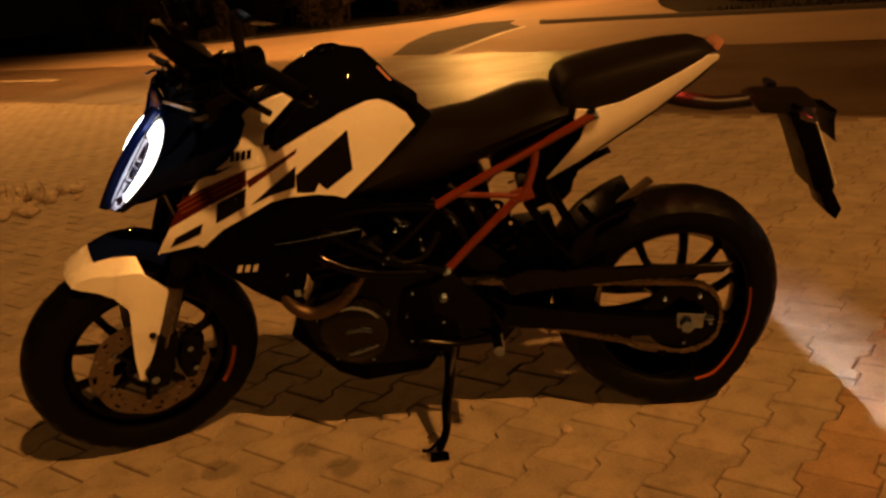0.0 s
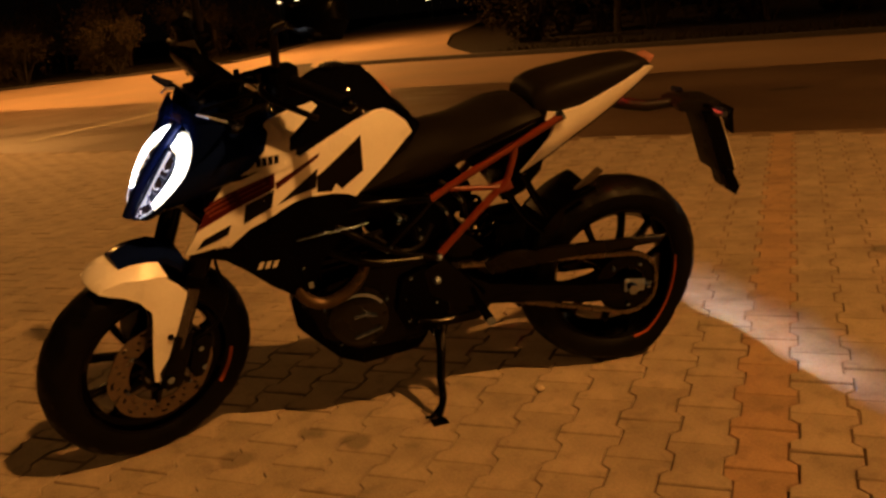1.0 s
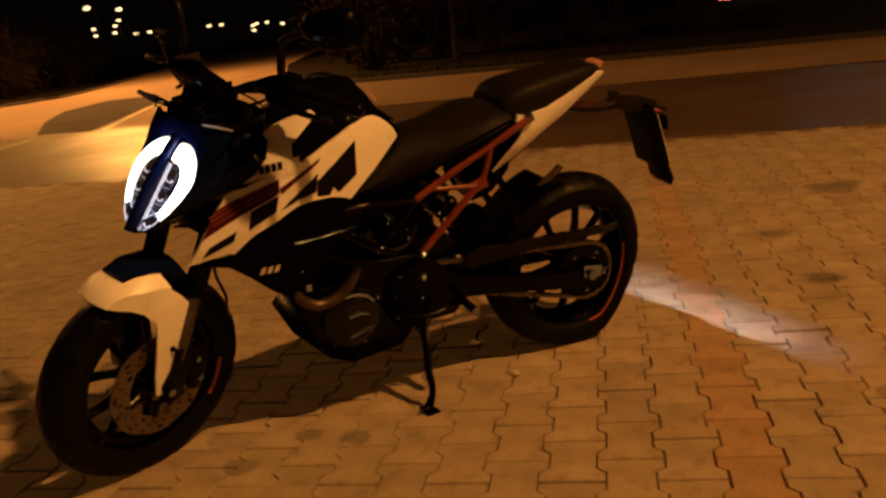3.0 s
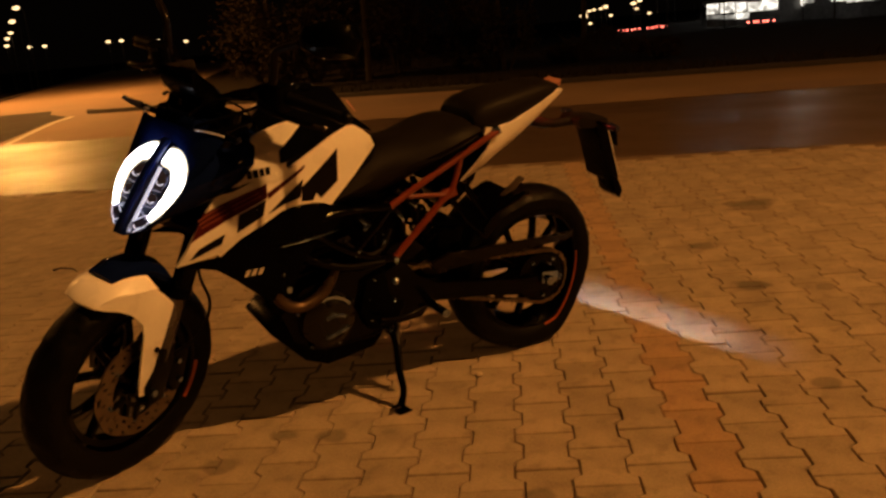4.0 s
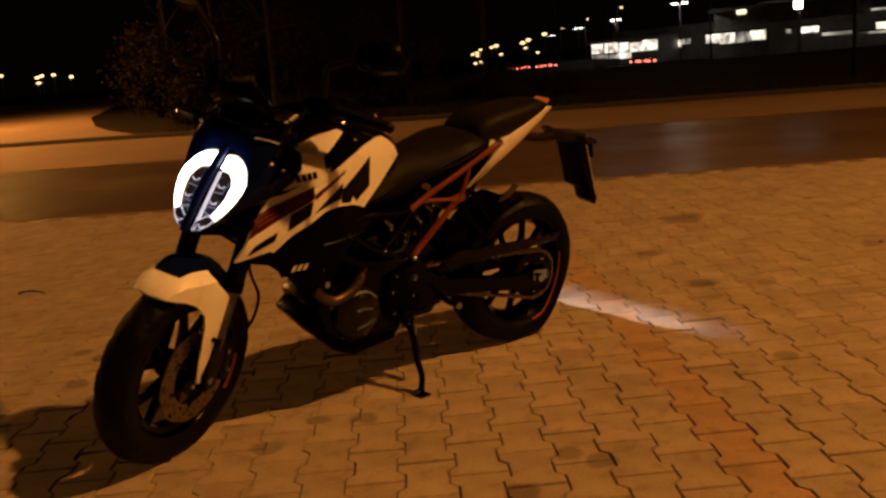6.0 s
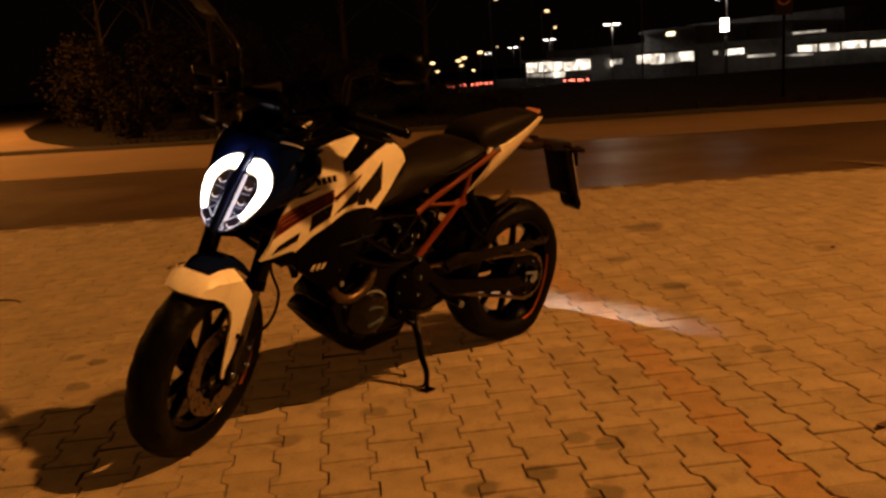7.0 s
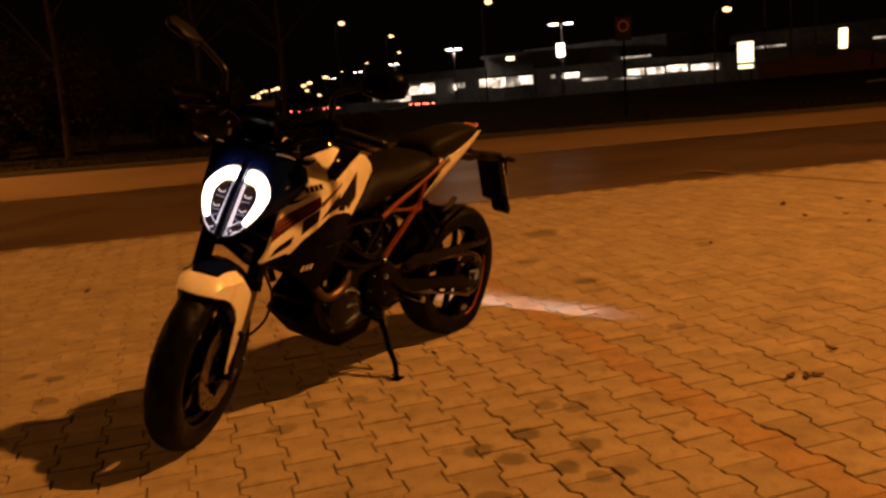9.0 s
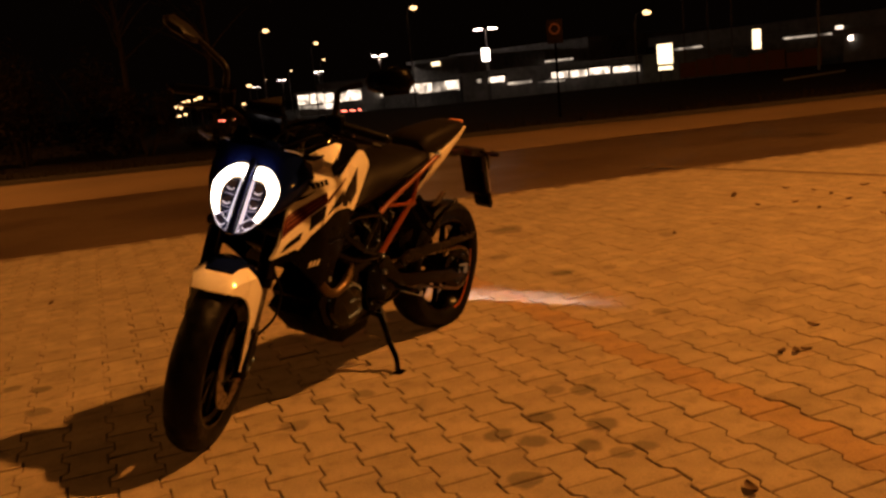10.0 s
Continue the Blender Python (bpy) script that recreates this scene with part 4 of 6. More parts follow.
for s in (-1, 1):
    sh = part("tank_shroud", curved(SHROUD, flank, s, thick=0.012), white_paint, bike, "white side shroud with black and maroon graphics")
    for material, nm, poly in DECALS:
        part(nm, curved(poly, flank, s, out=0.0012, thick=0.001), material, sh)
    for i, (lo, hi) in enumerate(((0.06, 0.46), (0.54, 0.94))):
        for v0, v1 in ((0.008, 0.011), (0.017, 0.020), (0.026, 0.029)):
            part("panel_bar", curved(in_panel((-1.150, 0.722), -0.972, 0.803, lo, hi, v0, v1), flank, s, out=0.0026, thick=0.0008), decal_orange, sh)
    part("name_sticker", curved([(-1.075, 0.822), (-1.052, 0.858), (-0.905, 0.886), (-0.918, 0.846), (-0.96, 0.838)], flank, s, out=0.0012, thick=0.001), decal_white, sh, "small white name sticker")
    # shadow over part of the lettering, painted as one dark mark
    part("dark_smear", curved([(-1.078, 0.808), (-1.066, 0.817), (-1.035, 0.828), (-0.998, 0.841), (-1.03, 0.824), (-1.05, 0.815)], flank, s, out=0.0012, thick=0.001), decal_black, sh, "dark smear painted for sticker lettering in shadow")
    for k in range(3, 7):
        p0 = Vector((-1.050 + 0.0145 * k, 0.835 + 0.0035 * k))
        part("sticker_bar", curved([tuple(p0), tuple(p0 + Vector((0.011, 0.003))), tuple(p0 + Vector((0.0135, 0.020))), tuple(p0 + Vector((0.0025, 0.017)))], flank, s, out=0.0026, thick=0.0008), decal_black, sh)

# black radiator shrouds under the white panels
LOWER = [(-1.205, 0.635), (-1.105, 0.648), (-1.035, 0.706), (-0.966, 0.740), (-0.90, 0.760), (-0.822, 0.762), (-0.764, 0.728), (-0.70, 0.70), (-0.735, 0.655), (-0.82, 0.612), (-0.875, 0.56), (-0.905, 0.485), (-0.95, 0.468), (-1.02, 0.520), (-1.07, 0.570), (-1.12, 0.612)]
for s in (-1, 1):
    low = part("radiator_shroud", curved(LOWER, lambda x, z: flank(x, z) - 0.004, s, thick=0.01), black_plastic, bike, "matt black radiator shroud")
    # thin metal strip added in place of a highlight on the shroud
    part("edge_strip", tube([(x, s * (flank(x, z) + 0.005), z) for x, z in ((-0.938, 0.645), (-0.87, 0.645), (-0.80, 0.643), (-0.738, 0.640))], (0.0026, 0.0016), seg=8), bare_metal, low, "thin pale strip standing for a glint along the crease")
    for k in range(3):
        x = -1.046 + 0.019 * k
        part("badge_bar", curved([(x, 0.573), (x + 0.012, 0.575), (x + 0.02, 0.594), (x + 0.008, 0.592)], lambda a, b: flank(a, b) - 0.004, s, out=0.0014, thick=0.001), decal_white, low, "pale plain badge bar")
part("radiator", prism([(-1.045, 0.545), (-1.015, 0.535), (-0.985, 0.76), (-1.015, 0.77)], -0.13, 0.13, bevel=0.006), black_metal, bike, "black radiator behind the front wheel")
part("horn", prism([(-1.148, 0.652), (-1.085, 0.60), (-1.065, 0.66), (-1.11, 0.69)], -0.045, 0.04, bevel=0.01), black_plastic, bike)

# seats and tail
bm = bmesh.new()
skin(bm, [ring_section(x, zb, zt, h, 0.72, 0.92, 24, sq=2.8) for x, zb, zt, h in ((-0.755, 0.705, 0.738, 0.122), (-0.70, 0.70, 0.782, 0.128), (-0.64, 0.695, 0.825, 0.125), (-0.58, 0.698, 0.853, 0.122), (-0.52, 0.716, 0.86, 0.126), (-0.45, 0.752, 0.863, 0.138), (-0.39, 0.782, 0.878, 0.146), (-0.33, 0.808, 0.894, 0.146), (-0.275, 0.83, 0.897, 0.136), (-0.24, 0.845, 0.885, 0.12))])
seat = part("rider_seat", bm, seat_vinyl, bike, "black vinyl rider seat, smooth and dished")
part("seat_seam", tube([(-0.52, -0.118, 0.80), (-0.42, -0.142, 0.805), (-0.33, -0.148, 0.835), (-0.26, -0.13, 0.853)], 0.0028, seg=6), rubber, seat)
bm = bmesh.new()
skin(bm, [ring_section(x, zb, zt, h, 0.86, 0.95, 28, sq=4.6) for x, zb, zt, h in ((-0.252, 0.846, 0.912, 0.100), (-0.240, 0.84, 0.930, 0.106), (-0.215, 0.838, 0.943, 0.108), (-0.175, 0.845, 0.952, 0.107), (-0.09, 0.866, 0.964, 0.1), (0.0, 0.892, 0.973, 0.087), (0.06, 0.912, 0.974, 0.073), (0.092, 0.923, 0.962, 0.06), (0.106, 0.93, 0.948, 0.048))])
part("pillion_seat", bm, seat_vinyl, bike, "raised black vinyl pillion seat")


def tail_half(x, z):
    (h,) = lerp_table(x, [(-0.30, 0.118), (-0.2, 0.116), (-0.08, 0.104), (0.04, 0.084), (0.12, 0.062)])
    return h - 0.55 * max(0, 0.765 + 0.532 * (x + 0.25) - z)


TAIL = [(-0.290, 0.700), (-0.215, 0.738), (-0.138, 0.786), (-0.04, 0.842), (0.064, 0.914), (0.100, 0.938), (0.098, 0.948), (0.074, 0.951), (-0.02, 0.912), (-0.12, 0.874), (-0.19, 0.866), (-0.222, 0.872), (-0.228, 0.85), (-0.20, 0.838), (-0.215, 0.80), (-0.25, 0.755)]
for s in (-1, 1):
    tp = part("tail_panel", curved(TAIL, tail_half, s, thick=0.01), white_paint, bike, "slim white tail panel")
    UNDER = [(-0.292, 0.694), (-0.215, 0.728), (-0.138, 0.775), (-0.04, 0.830), (0.066, 0.902), (0.10, 0.932), (0.064, 0.910), (-0.04, 0.846), (-0.138, 0.79), (-0.215, 0.742)]
    part("panel_edge", curved(UNDER, lambda x, z: tail_half(x, z) - 0.004, s, thick=0.012), black_plastic, tp, "thin black lower edge")
part("tail_tray", prism([(-0.30, 0.69), (-0.2, 0.735), (-0.04, 0.83), (0.085, 0.918), (0.095, 0.94), (-0.05, 0.90), (-0.25, 0.84), (-0.40, 0.80), (-0.42, 0.72)], -0.058, 0.058, bevel=0.01), black_plastic, bike)
tl = part("tail_light", prism([(0.088, 0.946), (0.102, 0.944), (0.118, 0.957), (0.126, 0.970), (0.10, 0.963)], -0.036, 0.036, bevel=0.004), red_lens, bike, "small red tail light lens")
glow_red = mat("tail_glow", (0.8, 0.05, 0.02), 0.3, emit=(1.0, 0.07, 0.03), power=70.0)
part("tail_light_strip", prism([(0.030, 0.8725), (0.060, 0.8925), (0.063, 0.8885), (0.033, 0.8685)], -0.03, 0.03), glow_red, tl, "glowing red tail light strip")

# plate carrier
carr = part("plate_carrier", tube([(0.0, 0, 0.845), (0.06, 0, 0.826), (0.16, 0, 0.806), (0.27, 0, 0.786), (0.31, 0, 0.77)], (0.02, 0.015), flat=0.8), worn_black, bike, "slim black number plate carrier behind the tail")
part("carrier_head", prism([(0.225, 0.803), (0.26, 0.806), (0.372, 0.782), (0.382, 0.760), (0.33, 0.748), (0.25, 0.772)], -0.05, 0.05, bevel=0.008), worn_black, carr)
part("plate_back", prism([(0.315, 0.752), (0.366, 0.752), (0.434, 0.56), (0.418, 0.535), (0.385, 0.555), (0.352, 0.66)], -0.060, 0.058, bevel=0.004), black_plastic, carr, "black plate holder and mud flap")
part("number_plate", prism([(0.376, 0.735), (0.378, 0.736), (0.438, 0.568), (0.436, 0.567)], -0.057, 0.056), decal_white, carr, "plain pale number plate facing backwards")
part("mud_flap", prism([(0.392, 0.57), (0.425, 0.56), (0.452, 0.505), (0.44, 0.478), (0.415, 0.50)], -0.066, 0.02, bevel=0.004), black_plastic, carr, "short ragged black flap")
for s in (-1, 1):
    ind = part("rear_indicator", tube([(0.325, s * 0.05, 0.772), (0.33, s * 0.11, 0.771)], 0.007), black_plastic, bike, "small rear stalk indicator")
    part("indicator_lens", tube([(0.33, s * 0.105, 0.771), (0.332, s * 0.145, 0.771)], (0.015, 0.009)), dark_lens, ind)

# orange subframe
for s in (-1, 1):
    y = s * 0.124
    sub = part("subframe", tube([(-0.56, s * 0.120, 0.670), (-0.423, y, 0.742), (-0.302, y, 0.802), (-0.188, y, 0.858)], 0.0105, seg=14), orange_frame, bike, "orange painted steel subframe tubes")
    part("subframe_tube", tube([(-0.552, s * 0.118, 0.494), (-0.46, y, 0.585), (-0.372, y, 0.668)], 0.0105, seg=14), orange_frame, sub)
    part("subframe_tube", tube([(-0.372, y, 0.668), (-0.346, y, 0.692), (-0.325, y, 0.75), (-0.318, y, 0.79)], 0.0095, seg=12), orange_frame, sub)
    part("subframe_tube", tube([(-0.51, y, 0.696), (-0.36, y, 0.678)], 0.007, seg=12), orange_frame, sub)
    part("gusset", prism([(-0.385, 0.655), (-0.325, 0.672), (-0.335, 0.705), (-0.385, 0.69)], y - 0.004, y + 0.004, bevel=0.002), orange_frame, sub)
    part("frame_bolt", dome((-0.55, s * 0.11, 0.497), (-0.55, s * 0.135, 0.497), 0.013, seg=10), bare_metal, sub)
    part("rail_socket", tube([(-0.196, s * 0.118, 0.855), (-0.178, s * 0.122, 0.863)], 0.014, seg=14), bare_metal, sub)

# main frame, engine
FRAME = [[(-1.02, 0.09, 0.86), (-0.86, 0.135, 0.68), (-0.70, 0.14, 0.56), (-0.56, 0.125, 0.50)], [(-1.0, 0.08, 0.74), (-0.88, 0.13, 0.60), (-0.75, 0.145, 0.53), (-0.60, 0.14, 0.508)], [(-0.86, 0.135, 0.68), (-0.72, 0.13, 0.69), (-0.56, 0.118, 0.67)], [(-0.70, 0.14, 0.56), (-0.62, 0.13, 0.62), (-0.56, 0.118, 0.67)], [(-1.02, 0.06, 0.72), (-0.96, 0.10, 0.55), (-0.92, 0.11, 0.44)]]
for s in (-1, 1):
    fr = None
    for line in FRAME:
        bm = tube([(x, s * y, z) for x, y, z in line], 0.0135, seg=12)
        if fr is None:
            fr = part("frame", bm, black_metal, bike, "black tubular steel trellis frame")
        else:
            part("frame_tube", bm, black_metal, fr)
CASE = [(-0.935, 0.40), (-0.90, 0.30), (-0.80, 0.245), (-0.62, 0.245), (-0.52, 0.30), (-0.49, 0.40), (-0.53, 0.48), (-0.64, 0.505), (-0.75, 0.50), (-0.86, 0.47)]
eng = part("engine", prism(CASE, -0.118, 0.118, bevel=0.02), engine_metal, bike, "dark single-cylinder engine with a round side cover")
part("cylinder", prism([(-0.88, 0.46), (-0.74, 0.49), (-0.75, 0.65), (-0.80, 0.72), (-0.93, 0.70), (-0.94, 0.62)], -0.085, 0.085, bevel=0.012), engine_metal, eng)
part("cylinder_head", prism([(-0.93, 0.60), (-0.745, 0.61), (-0.75, 0.70), (-0.90, 0.735), (-0.96, 0.69)], -0.1, 0.1, bevel=0.015), engine_metal, eng)
for k in range(4):
    part("cooling_fin", prism([(-0.885 - 0.008 * k, 0.50 + 0.026 * k), (-0.735 - 0.004 * k, 0.515 + 0.026 * k), (-0.735 - 0.004 * k, 0.520 + 0.026 * k), (-0.885 - 0.008 * k, 0.505 + 0.026 * k)], -0.096, 0.096), engine_metal, eng)
GC = Vector((-0.795, 0, 0.362))
part("generator_cover", lathe([(0.0, -0.160), (0.03, -0.161), (0.062, -0.158), (0.072, -0.150), (0.084, -0.146), (0.089, -0.135), (0.089, -0.10), (0.0, -0.10)], GC, seg=48), cover_metal, eng, "round bronze-tinted generator cover")
for a0, r in ((35, 0.076), (118, 0.05)):
    part("cover_rib", lathe([(r, -0.1565), (r + 0.008, -0.155), (r + 0.008, -0.148), (r, -0.148)], GC, seg=20, start=a0, sweep=75), bare_metal, eng)
part("cover_bar", tube([(-0.815, -0.161, 0.316), (-0.772, -0.163, 0.327), (-0.738, -0.161, 0.337)], 0.005, seg=8), bare_metal, eng)
part("cover_bar", tube([(-0.812, -0.163, 0.380), (-0.78, -0.165, 0.385), (-0.75, -0.163, 0.377)], 0.005, seg=8), bare_metal, eng)
for k in range(5):
    a = radians(67 * k + 24 + 9 * (k % 2))
    part("cover_bolt", dome(GC + Vector((0.095 * math.cos(a), -0.118, 0.095 * math.sin(a))), GC + Vector((0.095 * math.cos(a), -0.132, 0.095 * math.sin(a))), 0.005, seg=8), bare_metal, eng)
part("sprocket_cover", prism([(-0.665, 0.46), (-0.69, 0.36), (-0.66, 0.29), (-0.58, 0.28), (-0.53, 0.34), (-0.54, 0.44), (-0.60, 0.48)], -0.145, -0.11, bevel=0.012), black_plastic, eng)
belly = part("belly_pan", prism([(-0.968, 0.345), (-0.925, 0.385), (-0.90, 0.33), (-0.84, 0.275), (-0.62, 0.27), (-0.585, 0.255), (-0.625, 0.205), (-0.79, 0.190), (-0.86, 0.222)], -0.105, 0.105, bevel=0.014), black_plastic, bike, "matt black belly pan with a pointed front")
bm = tube([(-0.93, -0.05, 0.62), (-0.955, -0.11, 0.56), (-0.945, -0.145, 0.475), (-0.895, -0.15, 0.435), (-0.835, -0.148, 0.445), (-0.79, -0.14, 0.475), (-0.755, -0.12, 0.52)], 0.0165, seg=16)
pipe = part("exhaust_header", bm, mat("heated_steel", (0.085, 0.058, 0.036), 0.32, 0.8, vary=0.3, bump=0.06), bike, "curved bare steel exhaust header, heat tinted")
part("header_collar", tube([(-0.93, -0.06, 0.615), (-0.938, -0.078, 0.60)], 0.026, seg=16), bare_metal, pipe)
part("hose", tube([(-1.03, -0.12, 0.66), (-0.96, -0.14, 0.60), (-0.85, -0.11, 0.57), (-0.70, -0.12, 0.60)], 0.011, seg=10), rubber, bike)
part("hose", tube([(-0.73, -0.135, 0.60), (-0.66, -0.14, 0.545), (-0.60, -0.135, 0.55), (-0.56, -0.12, 0.60)], 0.008, seg=10), rubber, bike)
air = part("air_box", prism([(-0.80, 0.70), (-0.72, 0.56), (-0.55, 0.52), (-0.42, 0.66), (-0.45, 0.72), (-0.60, 0.71)], -0.085, 0.085, bevel=0.02), black_plastic, bike, "black air box under the seat")
for x, z in ((-0.735, 0.575), (-0.66, 0.63), (-0.60, 0.575)):
    part("clip_bolt", dome((x, -0.13, z), (x, -0.148, z), 0.006, seg=8), bare_metal, bike)
part("throttle_body", tube([(-0.74, -0.03, 0.63), (-0.65, -0.05, 0.625)], 0.03, seg=18), engine_metal, bike)

# swing arm, chain, shock, stand
ARM = [(-0.60, 0.465), (-0.50, 0.445), (-0.405, 0.378), (-0.26, 0.354), (-0.08, 0.322), (0.05, 0.318), (0.066, 0.29), (0.03, 0.262), (-0.10, 0.268), (-0.26, 0.300), (-0.42, 0.318), (-0.52, 0.36), (-0.60, 0.40)]
for s in (-1, 1):
    arm = part("swing_arm", prism(ARM, s * 0.118, s * 0.088, bevel=0.006), black_metal, bike, "dark cast swing arm")
    part("chain_adjuster", prism([(0.0, 0.29), (0.062, 0.285), (0.066, 0.325), (0.0, 0.333)], s * 0.128, s * 0.117, bevel=0.003), bare_metal, arm)
    part("axle_nut", cyl((RW.x, s * 0.117, RW.z), (RW.x, s * 0.148, RW.z), 0.0165, seg=6), bare_metal, arm)
    part("adjuster_bolt", cyl((0.06, s * 0.105, 0.302), (0.095, s * 0.105, 0.297), 0.005, seg=8), bare_metal, arm)
part("arm_pivot", cyl((-0.565, -0.14, 0.437), (-0.565, 0.14, 0.437), 0.02), bare_metal, bike)
# unseen box, sized to keep light off the ground behind the engine
part("muffler", prism([(-0.62, 0.23), (-0.42, 0.235), (-0.35, 0.32), (-0.36, 0.44), (-0.45, 0.53), (-0.55, 0.52), (-0.62, 0.42)], -0.06, 0.11, bevel=0.015), black_metal, bike, "dark muffler box behind the engine")
# added panel that stops light leaking between muffler and wheel
part("shock_shield", prism([(-0.37, 0.33), (-0.302, 0.335), (-0.287, 0.44), (-0.268, 0.545), (-0.37, 0.54)], -0.075, 0.075, bevel=0.008), black_plastic, bike, "added black panel blocking light before the rear wheel")
part("arm_bridge", box(-0.43, -0.34, -0.09, 0.09, 0.38, 0.44, bevel=0.015), black_metal, bike)
part("chain_guard", prism([(-0.42, 0.455), (-0.36, 0.478), (-0.26, 0.472), (-0.10, 0.466), (0.02, 0.461), (0.15, 0.456), (0.11, 0.434), (0.0, 0.434), (-0.10, 0.433), (-0.20, 0.430), (-0.30, 0.424), (-0.40, 0.415)], -0.125, -0.112, bevel=0.005), brown_plastic, bike, "long worn brown-black chain guard above the rear wheel")
part("hugger", lathe([(0.325, -0.085), (0.330, -0.085), (0.336, -0.05), (0.336, 0.05), (0.330, 0.085), (0.325, 0.085), (0.330, 0.0)], RW, seg=32, start=108, sweep=78), black_plastic, bike, "black inner rear mudguard")
part("hugger_tip", prism([(-0.13, 0.616), (-0.096, 0.642), (-0.056, 0.675), (-0.042, 0.664), (-0.08, 0.632)], -0.08, -0.062, bevel=0.004), mat("dusty_plastic", (0.03, 0.02, 0.011), 0.5, vary=0.3, bump=0.1), bike, "dusty tip of the rear mudguard")
sp = lathe([(0.052, -0.1), (0.088, -0.1), (0.094, -0.0985), (0.094, -0.0945), (0.088, -0.093), (0.052, -0.093)], RW, seg=64)
spr = part("rear_sprocket", sp, black_metal, bike, "dark steel rear sprocket")
for k in range(5):
    a = radians(72 * k + 20)
    d = Vector((math.cos(a), 0, math.sin(a)))
    part("sprocket_arm", tube([RW + d * 0.03 + Vector((0, -0.085, 0)), RW + d * 0.058 + Vector((0, -0.096, 0))], 0.012, seg=8), black_metal, spr)
for k in range(5):
    a = radians(72 * k + 56)
    d = Vector((math.cos(a), 0, math.sin(a)))
    part("sprocket_bolt", dome(RW + d * 0.07 + Vector((0, -0.098, 0)), RW + d * 0.07 + Vector((0, -0.108, 0)), 0.0065), bare_metal, spr)
part("sprocket_carrier", lathe([(0.02, -0.09), (0.05, -0.09), (0.055, -0.075), (0.05, -0.05), (0.02, -0.05)], RW, seg=32), black_metal, spr)
# cables, clamps and bolts that catch the light
for x, z in ((-0.649, 0.638), (-0.625, 0.616), (-0.519, 0.629), (-0.475, 0.662)):
    part("hose_clamp", tube([(x - 0.012, -0.118, z + 0.012), (x, -0.128, z), (x + 0.004, -0.118, z - 0.016)], 0.0055, seg=8), bare_metal, bike, "small bright hose clamp")
    part("hose", tube([(x - 0.05, -0.10, z + 0.05), (x, -0.112, z), (x + 0.02, -0.09, z - 0.07)], 0.010, seg=10), rubber, bike)
for x, z, r in ((-0.686, 0.565, 0.006), (-0.699, 0.551, 0.004), (-0.572, 0.373, 0.005), (-0.59, 0.273, 0.005), (-0.603, 0.603, 0.004), (-0.64, 0.46, 0.004), (-0.66, 0.40, 0.0035), (-0.655, 0.33, 0.005)):
    part("engine_bolt", dome((x, -0.12, z), (x, -0.153, z), r), bare_metal, eng)
part("sensor", tube([(-0.947, -0.15, 0.512), (-0.927, -0.155, 0.556)], 0.005, seg=8), bare_metal, bike)
part("sensor_plug", box(-0.922, -0.905, -0.155, -0.135, 0.486, 0.507, bevel=0.003), bare_metal, bike)
FS = Vector((-0.60, 0, 0.42))


def chain_line():
    pts = []
    for k in range(0, 19):
        a = radians(80 - 172 * k / 18)
        pts.append(Vector((RW.x + 0.098 * math.cos(a), -0.0967, RW.z + 0.098 * math.sin(a))))
    for k in range(0, 9):
        a = radians(-92 - 190 * k / 8)
        pts.append(Vector((FS.x + 0.036 * math.cos(a), -0.0967, FS.z + 0.036 * math.sin(a))))
    return pts + [pts[0]]


def chain():
    """Alternating plates and rollers laid along the chain's run."""
    line, bm = chain_line(), bmesh.new()
    step, at, k = 0.0159, 0.0, 0
    for a, b in zip(line, line[1:]):
        d = b - a
        while at <= d.length:
            c, u = a + d.normalized() * at, d.normalized()
            w = Vector((-u.z, 0, u.x))
            y = 0.006 if k % 2 else 0.0085
            for s in (-1, 1):
                ring = [c + u * 0.0105 * x + w * 0.0062 * z + Vector((0, s * y, 0)) for x, z in ((-1, -0.6), (-0.5, -1), (0, -0.6), (0.5, -1), (1, -0.6), (1, 0.6), (0.5, 1), (0, 0.6), (-0.5, 1), (-1, 0.6))]
                lo, hi = [bm.verts.new(p) for p in ring], [bm.verts.new(p + Vector((0, s * 0.0018, 0))) for p in ring]
                bm.faces.new(lo)
                bm.faces.new(hi)
                for i in range(10):
                    bm.faces.new((lo[i], lo[(i + 1) % 10], hi[(i + 1) % 10], hi[i]))
            at += step
            k += 1
        at -= d.length
    return bm


